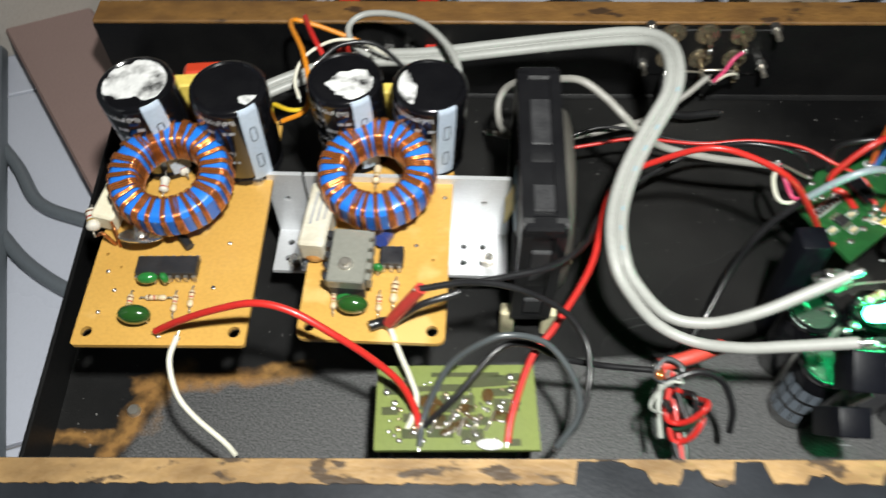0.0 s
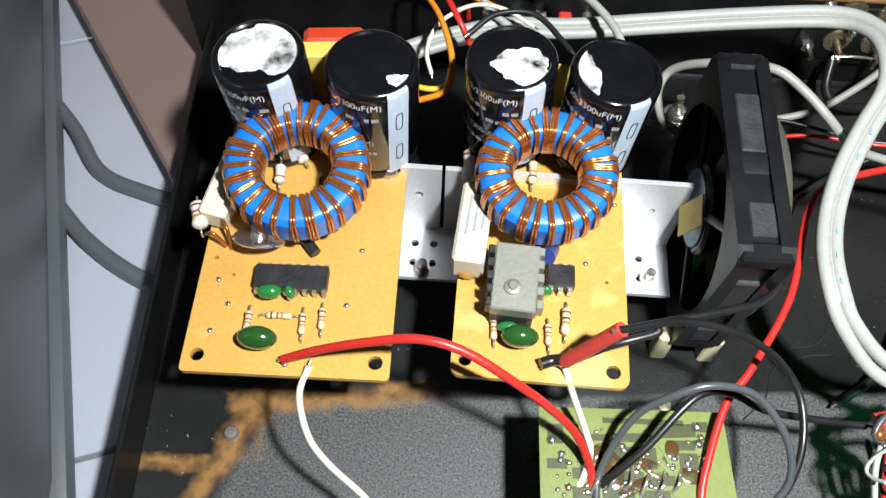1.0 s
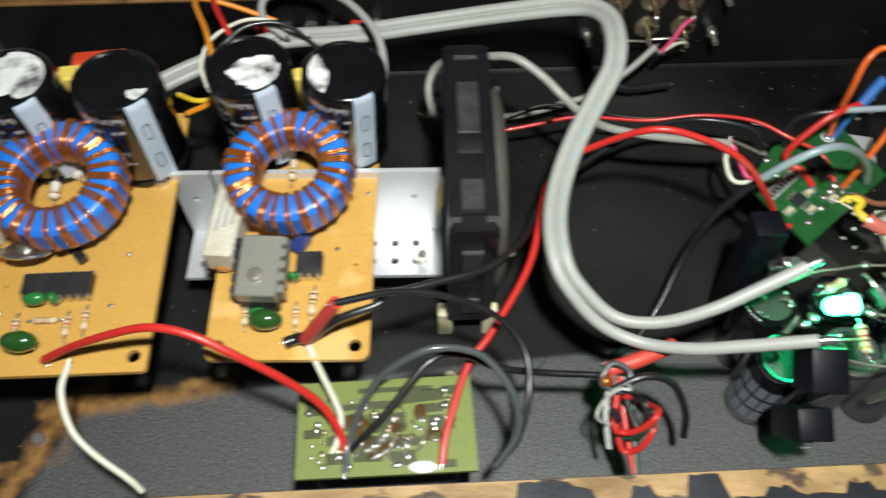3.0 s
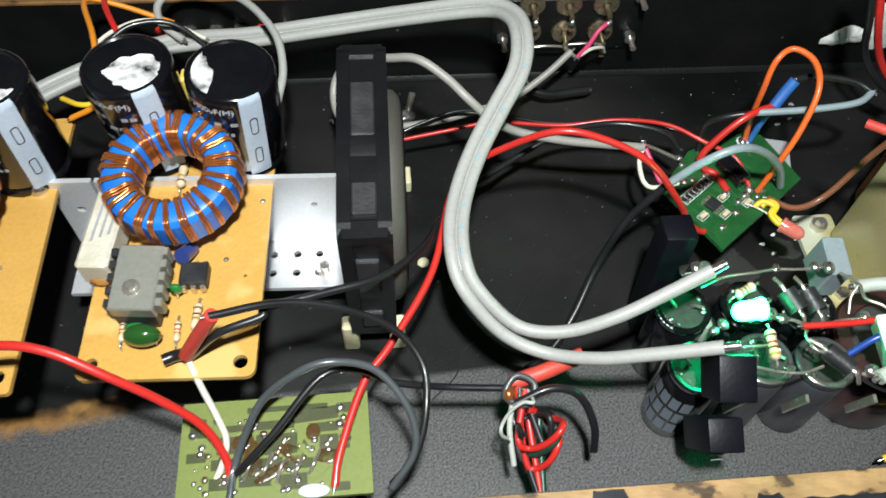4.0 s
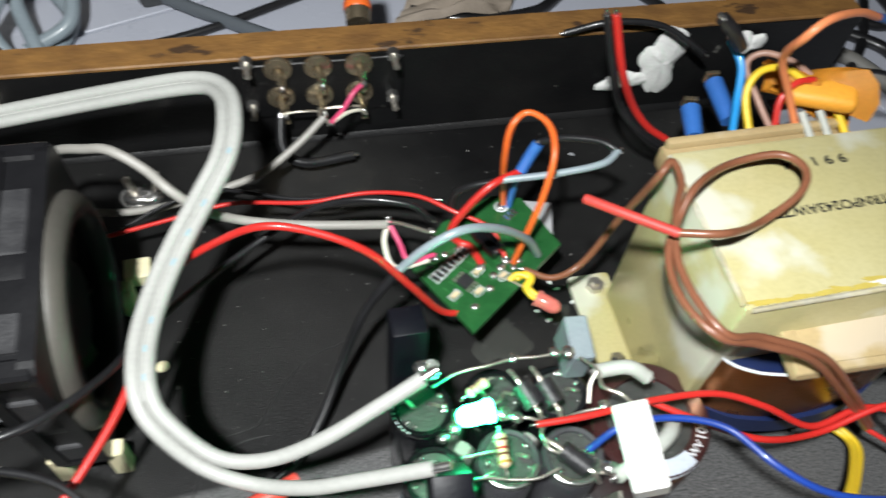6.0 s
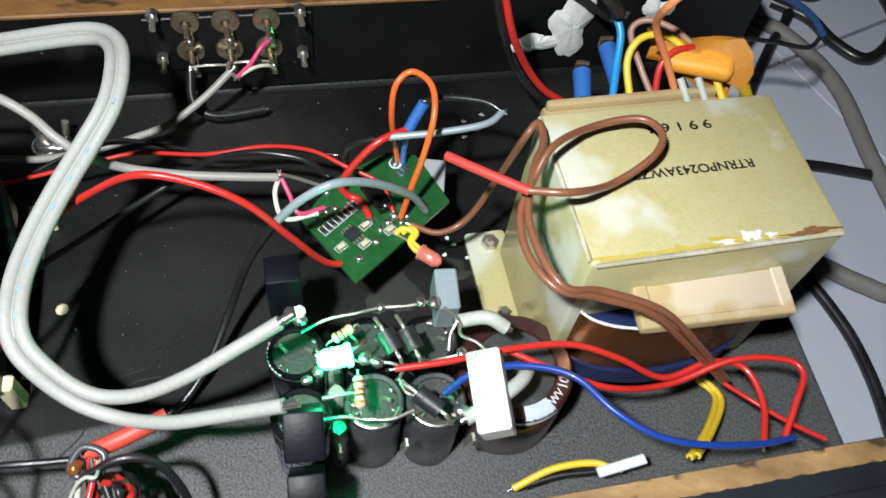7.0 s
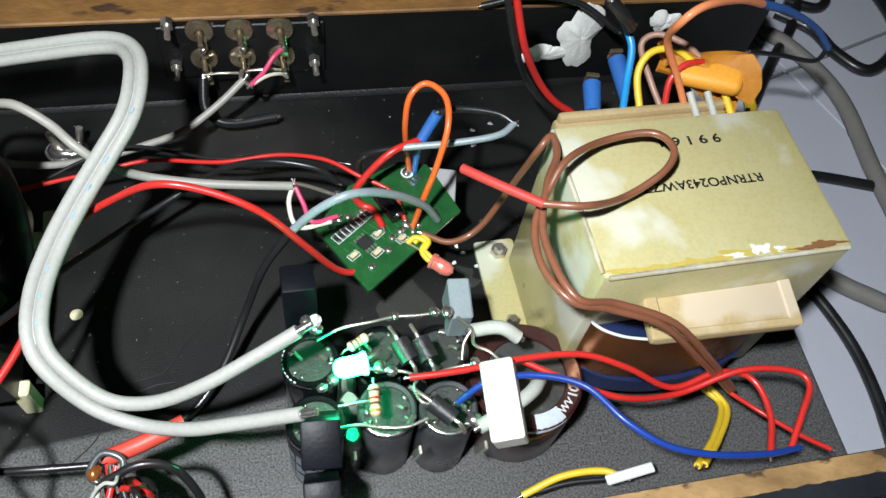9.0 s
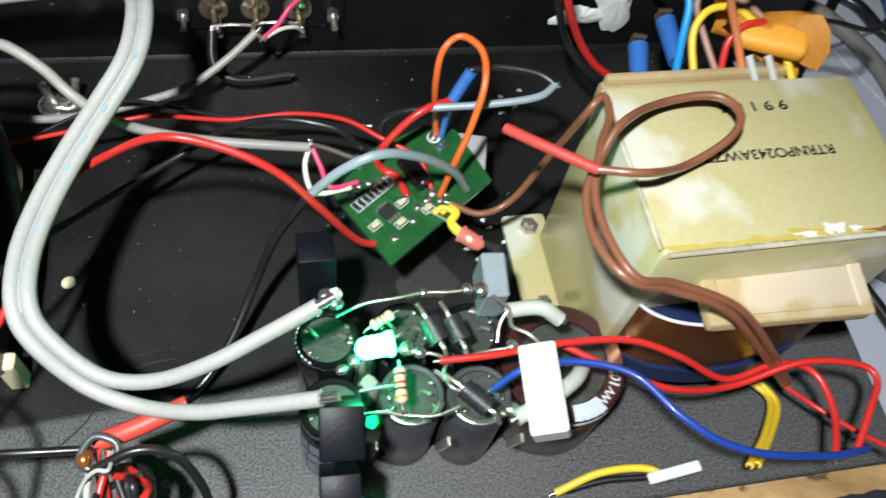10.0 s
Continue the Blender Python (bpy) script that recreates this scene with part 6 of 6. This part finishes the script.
# ---- outside the case ----
def behind():
    t = thing("spring_terminal_strip", (-18, 284, 30), "spring clip loudspeaker terminals, red and black", "terminals")
    part("body", box(B(), (-18, 283, 16), (52, 10, 34), spin(0, 0, 1.1), 1), "terminal_black", t)
    for x, m in ((-36, "terminal_red"), (-24, "terminal_black"), (-13, "terminal_black"), (-1, "terminal_red")):
        part("clip", box(B(), (x, 284.5, 37.5), (9.5, 7, 8), spin(0, 0, 1.1), 0.8), m, t, smooth=40)
    for x, m in ((-37, "terminal_red"), (-27, "solder"), (-17, "solder"), (-8, "solder"), (1, "terminal_red")):
        part("solder_lug", box(B(), (x, 259.6, 27), (5, 4, 6), spin(10, 0, x), 0.6), m, t, smooth=40)
    part("cover_screw", rod(B(), (9, 262, 29), (9, 255, 29), 1.8, seg=10), "tin_wire", t, smooth=50)
    wire("orange_wire", [(-33, 286, 40), (-34, 300, 66), (-42, 330, 110)], 1.4, "orange_wire", "orange loudspeaker wire leaving the rear terminals")
    wire("purple_wire", [(-18, 286, 40), (-19, 300, 66), (-24, 330, 110)], 1.4, "purple_wire", "purple loudspeaker wire leaving the rear terminals")
    p = thing("phono_plug", (135, 292, 36), "metal phono plug with red ring in the rear panel", "plug")
    d = Vector((0.05, 0.9, 0.35)).normalized()
    a = Vector((134.5, 284, 37))
    part("shell", lathe(B(), [(0, 0), (4.6, 0), (4.8, 4), (4.8, 5)], a, d, 20), "nickel", p, smooth=40)
    part("ring", lathe(B(), [(5.0, 5), (5.2, 5.4), (5.2, 8), (5.0, 8.4)], a, d, 20), "orange_wire", p, "red plastic ring", smooth=40)
    part("barrel", lathe(B(), [(4.9, 8.4), (4.7, 24), (4.3, 28), (0, 28)], a, d, 20), "nickel", p, smooth=40)
    for k in range(7):
        part("knurl", lathe(B(), [(4.95, 0), (5.1, 0.4), (4.95, 0.8)], a + d * (10 + k * 1.9), d, 20), "ic_black", p, smooth=40)
    floor = TILE + 0.6
    v = thing("vented_box", (100, 470, floor), "dark grey plastic box with slotted vents on the floor", "appliance")
    rot = spin(0, 0, 14)
    ax, ay = rot.to_3x3() @ Vector((1, 0, 0)), rot.to_3x3() @ Vector((0, 1, 0))
    org = Vector((38, 386, floor))
    c = org + ax * 75 + ay * 60
    part("body", box(B(), c + Vector((0, 0, 45)), (150, 120, 90), rot, 3, 2), "box_grey", v, smooth=35)
    for k in range(14):
        part("slot", box(B(), org + ax * (14 + k * 9) - ay * 0.3 + Vector((0, 0, 42)), (4.2, 1.6, 52), rot, 0.5), "terminal_black", v)
    b = thing("beige_panel", (-100, 420, floor), "pale beige cabinet panel standing on the floor", "panel")
    e0, e1 = Vector((-104, 373, floor)), Vector((8, 424, floor))
    d = (e1 - e0).normalized()
    rot = spin(0, 0, math.degrees(math.atan2(d.y, d.x)))
    part("front", box(B(), e0 + d * -40 + Vector((0, 0, 60)) + Vector((-d.y, d.x, 0)) * 8, (340, 16, 120), rot, 1.5), "panel_beige", b)
    s = thing("storage_bin", (-300, 200, floor), "large dark grey plastic bin beside the amplifier", "bin")
    e0, e1 = Vector((-152, 88, floor)), Vector((-234, 320, floor))
    d = (e1 - e0).normalized()
    n = Vector((-d.y, d.x, 0))
    rot = spin(0, 0, math.degrees(math.atan2(d.y, d.x)))
    part("body", box(B(), (e0 + e1) / 2 + n * 152 + d * 20 + Vector((0, 0, 110)), (330, 300, 220), rot @ spin(0, 0, 0), 22, 5), "bin_grey", s, smooth=40)
    part("foot_rim", box(B(), (e0 + e1) / 2 + n * 150 + d * 20 + Vector((0, 0, 5)), (326, 300, 10), rot, 4, 2), "bin_grey", s, smooth=40)
    pl = thing("wooden_plank", (-170, 270, floor), "mauve-brown painted wooden plank lying on the floor", "plank")
    e0, e1 = Vector((-140, 196, floor)), Vector((-238, 330, floor))
    d = (e1 - e0).normalized()
    n = Vector((d.y, -d.x, 0))
    rot = spin(0, 0, math.degrees(math.atan2(d.y, d.x)))
    part("board", box(B(), (e0 + e1) / 2 + d * 60 + n * 22 + Vector((0, 0, 9)), (300, 44, 18), rot, 1.2), "plank_mauve", pl)
    part("edge", box(B(), (e0 + e1) / 2 + d * 60 + n * 50 + Vector((0, 0, 5)), (300, 11, 10), rot, 1.0), "box_grey", pl, "darker lower edge")
    # no real case: a black box put in for the shaded tiles beside the plank
    k = thing("shade_box", (-110, 345, floor), "black box standing in for the shaded gap of tiles behind the amplifier", "appliance")
    part("body", box(B(), (-118, 345, floor + 18), (70, 90, 36), spin(0, 0, 36), 2), "fascia_black", k)


mat("purple_wire", (0.07, 0.03, 0.28), 0.4)
behind()


def floor_cable(name, pts, r, material, label):
    z = TILE + 0.6 + r
    pts = [(p[0], p[1], z if len(p) < 3 else p[2]) for p in pts]
    part(name, tube(B(), pts, r, 8), material, None, smooth=60, thing=(label, "cable", "cables on the floor"))


floor_cable("grey_cable", [(330, 345, 20), (369, 333), (390, 312), (404, 275), (401, 228), (397, 183), (379, 158), (365, 163), (346, 177), (320, 190)], 3.9, "cable_grey", "thick grey mains cable curving over the tiles")
floor_cable("black_cable", [(322, 190), (340, 174), (349, 149), (351, 126), (348, 100), (340, 60)], 2.6, "black_wire", "black cable lying on the tiles beside the case")
floor_cable("black_cable", [(330, 232), (367, 227), (392, 220), (425, 210), (520, 190)], 2.6, "black_wire", "black cable running off across the tiles")
floor_cable("black_cable", [(395, 335), (411, 321), (417, 303), (430, 290), (453, 306), (463, 336), (455, 400)], 3.2, "black_wire", "black cable curled in a loop on the tiles")
floor_cable("black_cable", [(350, 262), (360, 275), (380, 301), (404, 330), (430, 380)], 2.8, "black_wire", "black cable behind the transformer on the tiles")
floor_cable("black_cable", [(352, 262), (359, 285), (369, 314), (372, 350)], 2.2, "black_wire", "thin black cable behind the transformer")
floor_cable("black_cable", [(405, 345), (420, 338), (430, 345), (432, 360), (425, 400)], 2.8, "black_wire", "black cable coiled near the wall")
floor_cable("yellow_cable", [(345, 255), (352, 262), (356, 275), (352, 290)], 3.0, "yellow_wire", "yellow wire behind the case on the tiles")
floor_cable("grey_cable", [(-90, 352), (-54, 383), (-16, 402), (27, 404), (68, 378), (110, 352), (150, 340)], 3.4, "bin_grey", "dark grey cable on the tiles behind the case")
floor_cable("black_cable", [(-60, 330), (20, 352), (68, 366), (139, 398), (186, 400), (240, 380), (275, 384), (320, 420)], 2.2, "black_wire", "black cable winding over the tiles behind the case")
floor_cable("black_cable", [(170, 372), (200, 362), (235, 366), (260, 384), (290, 380), (310, 350)], 3.0, "black_wire", "black cable bunched behind the rear panel")
floor_cable("black_cable", [(190, 378), (213, 388), (240, 402), (262, 430)], 2.2, "black_wire", "thin black cable going to the wall")
floor_cable("grey_cable", [(-226, 262), (-200, 236), (-182, 214), (-160, 205), (-130, 198)], 3.2, "bin_grey", "dark grey cable between bin and amplifier")
floor_cable("grey_cable", [(-215, 215), (-196, 198), (-176, 180), (-152, 166), (-120, 156)], 3.4, "bin_grey", "dark grey cable under the side of the amplifier")
floor_cable("grey_cable", [(-40, 360, -20), (-25, 392, -6), (-10, 372, 4), (-20, 352, -10), (-6, 342, -24), (8, 372, -26), (-4, 396, -22)], 3.4, "bluegrey_wire", "tangled pale grey cable behind the terminals")
floor_cable("grey_cable", [(0, 340, -24), (-12, 376, -6), (6, 392, 0), (12, 362, -14), (-8, 350, -22)], 3.4, "bluegrey_wire", "tangled pale grey cable end on the tiles")


def rag():
    bm = B()
    bmesh.ops.create_grid(bm, x_segments=16, y_segments=10, size=1)
    for v in bm.verts:
        x, y = v.co.x, v.co.y
        v.co = Vector((195 + 30 * x + 6 * y, 372 + 12 * y + 3 * x, TILE + 6 + 8 * noise.noise(Vector((x * 2, y * 2, 3))) + 4 * (1 - x * x)))
    bmesh.ops.solidify(bm, geom=list(bm.faces), thickness=1.5)
    part("rag", bm, "cloth_tan", None, smooth=60, thing=("crumpled pale tan rag on the tiles", "cloth"))


rag()

part("cable_tie", box(B(), (224, 90, 19), (15, 3, 1.2), spin(0, -6, 7), 0.3), "print_white", None, thing=("pale plastic cable tie on the yellow wires", "cable tie"))

# ---- wires ----
wire("red_wire", [(33.1, 80.3, 36), (34.6, 89.1, 38), (40.6, 106.5, 41), (47.9, 116.5, 43), (60, 137.5, 46), (66.5, 161.5, 50), (73, 171.5, 51), (82.5, 172.5, 58), (96.5, 169, 69), (110, 166.5, 68), (123.9, 162.4, 62), (135, 159.6, 48), (145.1, 159.7, 32), (155, 161.8, 27)], 1.08, "red_wire", "thick red insulated supply wire arching over the chassis")
wire("red_wire", [(-73.4, 104.7, 53.5), (-64.2, 105, 60), (-51.2, 104.6, 68), (-39.1, 104.1, 73), (-28.7, 102.4, 72), (-17.8, 99.1, 66), (-7.4, 96.7, 56), (0.9, 93.7, 46), (5.6, 87.8, 38), (6.8, 80.7, 33)], 1.12, "red_wire", "thick red insulated wire leaving the first supply board")
wire("white_wire", [(-66.7, 103.6, 53), (-68.4, 96.9, 50), (-65.4, 88.3, 46), (-60.1, 82.9, 42), (-51.4, 77.5, 36), (-48.4, 75.1, 32)], 0.87, "white_wire", "cream insulated wire curling over the rusty floor")
wire("white_wire", [(-2.9, 108.5, 53), (-0.1, 103.2, 48), (3.7, 96.7, 42), (5.5, 91.9, 39), (3.8, 85.4, 36), (0.5, 80, 34)], 0.87, "white_wire", "cream insulated wire from the second supply board")
wire("black_wire", [(6.3, 109.5, 74), (21.2, 114.9, 70), (35.2, 116.6, 64), (48.7, 114.5, 56), (56.2, 107, 50), (56.7, 95.3, 46), (53.4, 85.5, 40), (47.6, 80.7, 35)], 1.0, "black_wire", "black insulated wire looping down to the small board")
wire("black_wire", [(-2.9, 109.3, 53), (6.3, 110.2, 64), (17, 113.5, 66), (18.0, 116.0, 66.0), (32.0, 121.0, 64.0), (46.0, 127.2, 61.0), (57.5, 142.0, 52.0), (64.0, 159.0, 42.0), (76.7, 185.2, 24), (94.5, 200.2, 22), (109.3, 203.4, 30), (124.5, 199.6, 38), (140.2, 195.7, 38), (147.4, 193.6, 32)], 1.05, "black_wire", "black insulated wire running past the fan")
wire("grey_wire", [(7, 78.2, 36), (8.2, 87.7, 38), (15, 98.6, 48), (24.7, 102.7, 56), (33.4, 104.6, 58), (44.3, 103.9, 54), (52.3, 95.7, 48), (53.7, 87.1, 42), (47.6, 79.5, 36)], 1.0, "bluegrey_dark", "dark grey insulated wire looped over the olive board")
wire("black_wire", [(8.3, 84.2, 37), (18.4, 92.3, 44), (30, 104.2, 50), (39.5, 106.9, 48), (49.3, 104.7, 44), (63.2, 105.6, 38), (78.8, 105.6, 36)], 1.0, "black_wire", "black insulated wire crossing the olive board to the bundle")
wire("grey_cable", [(37, 203, 34), (31.5, 206, 37), (29.8, 214, 41), (33, 218, 47), (41, 213, 56), (50, 207, 62), (58, 202, 66), (66.5, 197, 63), (73, 191, 60), (80, 188.5, 54), (89.1, 189.9, 46), (104.6, 189.2, 42), (120.5, 188.6, 40), (132.4, 188.9, 38)], 1.43, "grey_wire", "grey shielded signal cable draped over the fan")
wire("grey_cable", [(117.9, 245.8, 28), (107.9, 239.5, 22), (95, 233.3, 16), (81.3, 231, 12), (66.3, 227.9, 10), (50.3, 227.3, 8), (38.3, 229, 7), (26.1, 232.6, 6)], 1.36, "grey_wire", "grey shielded cable soldered to the rear sockets")
wire("red_wire", [(40.9, 208.9, 18), (68.8, 212.1, 22), (85.8, 213.9, 24), (109.1, 208.3, 28), (128.3, 206.8, 32), (143.4, 200.6, 36), (154.1, 193, 36), (164.7, 186.6, 34), (167.9, 177.3, 31)], 0.74, "red_wire", "thin red insulated wire lying across the chassis")
wire("black_wire", [(47.9, 219.4, 10), (61.9, 224.1, 14), (78.1, 225.6, 18), (106.2, 215, 22), (129.9, 209.7, 28), (150.9, 203, 30)], 0.68, "black_wire", "thin black insulated wire along the rear")
# the grey here carries the sheen of the wire that runs on in black
wire("grey_wire", [(178.4, 176.9, 31), (172.2, 173.9, 44), (160.9, 168.7, 58), (149.2, 164, 66), (139.4, 162.4, 62), (131.4, 162.3, 52)], 1.3, "bluegrey_wire", "grey insulated wire arching over the green board")
wire("black_wire", [(131.4, 162.3, 52), (122.3, 160.5, 36), (115, 154.2, 20), (107.4, 142, 10), (98.9, 131.6, 5), (88, 123.9, 4)], 1.3, "black_wire", "black insulated wire running from the arch to the front")
wire("orange_wire", [(170.1, 174.9, 31), (172.5, 176.1, 44), (176.3, 179.9, 56), (179.7, 186.8, 66), (179.9, 195.6, 69), (175, 201.3, 69), (169.9, 199.1, 66), (168.7, 196.6, 56), (170.6, 198.2, 40), (172.3, 198.3, 30)], 0.99, "orange_wire", "orange insulated wire in a standing loop")
wire("red_wire", [(174.6, 195.5, 50), (165, 191.4, 50), (157.5, 188.7, 44), (152, 186.1, 36), (154.2, 184.6, 31.5), (157.8, 182.4, 31), (160.3, 175.6, 30.5)], 1.18, "red_wire", "short thick red wire on the green board")
wire("blue_wire", [(174.3, 195.6, 49), (173.7, 196.7, 40), (173.8, 197.7, 30)], 1.05, "sky_dark", "blue insulated wire under its sleeve")
# stretch of the black loop wire, coloured pale grey for its white highlights
wire("grey_wire", [(203.4, 194, 57), (197.3, 190.3, 56), (183, 190.6, 53), (166.9, 192.4, 50)], 1.15, "bluegrey_wire", "pale grey insulated wire closing the wide loop")
wire("black_wire", [(166.9, 192.4, 50), (158, 194.1, 46), (154.4, 195.8, 40), (154.4, 193.3, 31)], 1.15, "black_wire", "black insulated wire dropping to the green board")
wire("black_wire", [(179.4, 199.3, 58), (187.6, 200.2, 58), (198.3, 197.6, 58), (203.4, 194, 57)], 1.15, "black_wire", "black insulated wire in a wide loop")
wire("brown_wire", [(194.2, 142.6, 86), (205.1, 139.6, 88), (219.2, 146.3, 81.0), (231.0, 151.7, 84.0), (235.6, 158.5, 85.0), (231.5, 165.1, 84.0), (218.7, 165.0, 82.0), (204.7, 156.2, 86), (198.5, 149.3, 82), (193.2, 140.1, 80), (192.3, 128, 80), (197.4, 117.5, 80), (208.3, 116.2, 76), (223.8, 113.8, 69), (239, 110.4, 53), (258.9, 108.5, 28)], 1.05, "brown_wire", "brown insulated wire looped over the transformer")
wire("brown_wire", [(172.5, 171.9, 31), (181.5, 168.4, 30), (190.9, 170.5, 34), (198.3, 172.4, 52), (200.6, 166.9, 76), (204.5, 169.2, 80), (203.9, 161.4, 81), (198.6, 151.2, 82), (194.4, 135.8, 81), (198.1, 118.2, 81), (210.1, 117.7, 76), (227.2, 114.0, 69), (242.5, 110.4, 52), (260.4, 109.1, 28)], 1.05, "brown_wire", "brown insulated wire from the green board to the transformer")
wire("red_wire", [(159.3, 114.6, 50), (172.3, 114.6, 51), (191.4, 116.3, 51), (207.8, 116, 50), (220.8, 111.9, 47), (235.2, 107.3, 40), (249.4, 109.6, 42), (258.9, 106.4, 42), (260.3, 95.6, 42), (254.6, 83.5, 44)], 0.93, "red_wire", "red insulated wire from the capacitor cluster")
wire("red_wire", [(190.7, 117.7, 47), (202.6, 111, 46), (218.4, 104.9, 43), (237.2, 106, 38), (255.3, 108.6, 44), (270.2, 106.4, 45), (273.6, 101.6, 45), (268.4, 93.8, 44), (262.6, 85.5, 42)], 0.93, "red_wire", "red insulated wire twisted beside another red one")
wire("red_wire", [(258.7, 108, 28), (266.4, 100.6, 28), (272.4, 92, 32), (276.9, 84.5, 38)], 0.74, "red_wire", "thin red insulated wire near the front panel")
wire("blue_wire", [(171.7, 107.8, 46), (179.2, 110.1, 52), (191.6, 110.4, 53), (204.5, 105.5, 54), (212.5, 94.4, 55), (221.7, 87.2, 54), (233.9, 83.9, 52), (252, 83.4, 47), (265.1, 85.2, 42)], 0.93, "blue_wire", "dark blue insulated wire from the capacitor cluster")
wire("yellow_wire", [(263.1, 117.1, 9), (265.5, 108.5, 11), (255.7, 97.4, 18), (244.2, 88, 26)], 1.1, "yellow_wire", "yellow insulated wire twinned behind the front panel")
wire("yellow_wire", [(261.5, 117.3, 8), (264.4, 110.1, 10), (254.6, 98.5, 18), (241.9, 87.9, 26)], 1.12, "yellow_wire", "yellow insulated wire behind the front panel")
wire("yellow_wire", [(192.9, 90.1, 10), (204.8, 93.1, 14), (216.8, 92.7, 16), (222.8, 89.3, 17)], 1.12, "yellow_wire", "yellow insulated wire beside the front panel")
wire("black_wire", [(196.3, 90.5, 9), (206.9, 91.7, 11), (218.9, 90.9, 13)], 0.93, "black_wire", "black insulated wire beside the yellow one")
wire("white_lead", [(178.4, 127, 49), (185.6, 125.2, 53), (190.7, 122.5, 51)], 2.0, "lead_grey", "short thick white insulated lead on the cluster")
wire("white_lead", [(175.5, 99.3, 49), (184.4, 103, 50), (191.7, 107.5, 49), (195.4, 111.8, 46)], 2.0, "lead_grey", "short thick white insulated lead under the power resistor")
wire("white_loop_wire", [(14.2, 195, 56), (15.4, 207.1, 58), (12.1, 221.4, 60), (1.8, 236.5, 60), (-10.6, 245.4, 58), (-23.5, 248.1, 56), (-29.8, 243.7, 54), (-28.3, 236.2, 52), (-20.6, 229.9, 50)], 1.30, "ribbon_white", "white insulated wire looping over the rear panel")
wire("orange_wire", [(-48.4, 191.1, 54), (-39.2, 191.1, 60), (-37.8, 197.6, 66), (-42.6, 215, 66), (-51.4, 238.2, 60), (-42.4, 240.9, 56), (-24.8, 238.4, 50)], 0.93, "amber_wire", "amber insulated wire rising behind the capacitors")
wire("red_wire", [(-46.2, 241, 60), (-42.3, 230.5, 62), (-36.9, 220.3, 60), (-32.9, 216.3, 54)], 0.99, "red_wire", "short red insulated wire behind the capacitors")
wire("cream_wire", [(-44.5, 204.6, 52), (-46.4, 210.8, 56), (-43.1, 218.7, 60), (-33.5, 227.6, 60), (-23.1, 229.2, 58), (-12.6, 228.3, 52)], 0.68, "white_wire", "thin cream insulated wire behind the capacitors")
wire("black_wire", [(-33.3, 198.3, 76), (-25.6, 204.9, 78), (-14.1, 207.4, 76), (-2.8, 204.4, 66)], 0.87, "black_wire", "black insulated wire arched behind the capacitors")
wire("yellow_wire", [(-52.8, 199.5, 54), (-45.5, 194.8, 56), (-39.6, 196.4, 56), (-38.5, 207.7, 52)], 0.87, "yellow_wire", "yellow insulated wire behind the capacitors")
wire("sky_wire", [(237.2, 190.8, 62), (237.3, 196.4, 72), (238.2, 202.9, 80), (235.8, 209.9, 84)], 1.18, "sky_wire", "bright blue insulated transformer lead")
wire("yellow_wire", [(243.3, 190.9, 62), (242.8, 200.6, 70), (246.9, 204.8, 75), (254.6, 204.8, 76), (260.3, 201, 74)], 1.18, "yellow_wire", "yellow insulated transformer lead")
wire("brown_wire", [(251.1, 192.4, 62), (248.1, 200.7, 67), (246.5, 211.1, 72), (250.9, 211.8, 76), (258.3, 207.5, 76), (263.4, 202.9, 74)], 1.05, "brown_pale", "brown insulated transformer lead")
wire("red_wire", [(251.7, 191.8, 62), (252.8, 197.5, 70), (257.7, 200.2, 74), (263.7, 200.9, 74)], 1.05, "red_wire", "red insulated transformer lead")
wire("orange_wire", [(259.2, 191.8, 62), (253, 195.9, 74), (244.9, 196.3, 88), (241.3, 188.7, 102), (247.9, 190.7, 106), (264.1, 199.5, 100), (277.9, 206.4, 92)], 1.18, "orange_pale", "pale orange insulated transformer lead")
wire("blue_sleeve_wire", [(277.2, 206.9, 92), (297.7, 215.8, 80), (321.7, 226.5, 62), (336.2, 231.1, 48)], 1.36, "blue_sleeve", "blue sleeved wire arching over the case edge")
wire("black_wire", [(337.3, 232.1, 47), (331.4, 228.5, 44), (316.8, 230.2, 46), (299.7, 226.6, 52)], 0.93, "black_wire", "black insulated wire hooking back to the taped joint")
wire("red_wire", [(205, 223.8, 84), (210.3, 219.4, 66), (218.2, 219.5, 50), (226, 218.3, 40), (234.1, 217.3, 34)], 1.30, "red_wire", "red mains wire arching down beside the rear panel")
wire("black_wire", [(202.1, 224.1, 84), (207.3, 219.5, 66), (214.9, 221.6, 48), (223.3, 218.5, 38), (233.2, 217.7, 30)], 1.30, "black_wire", "black mains wire arching down beside the rear panel")
wire("black_wire", [(207.8, 263.5, 44), (224.3, 260.9, 50), (244, 259.1, 48), (260, 251.9, 40)], 1.24, "black_wire", "black cable along the top of the rear panel")
wire("black_wire", [(227.1, 205.4, 96), (231.4, 203.8, 92), (236.1, 204.3, 86)], 2.08, "black_wire", "dark sleeved wire above the transformer")
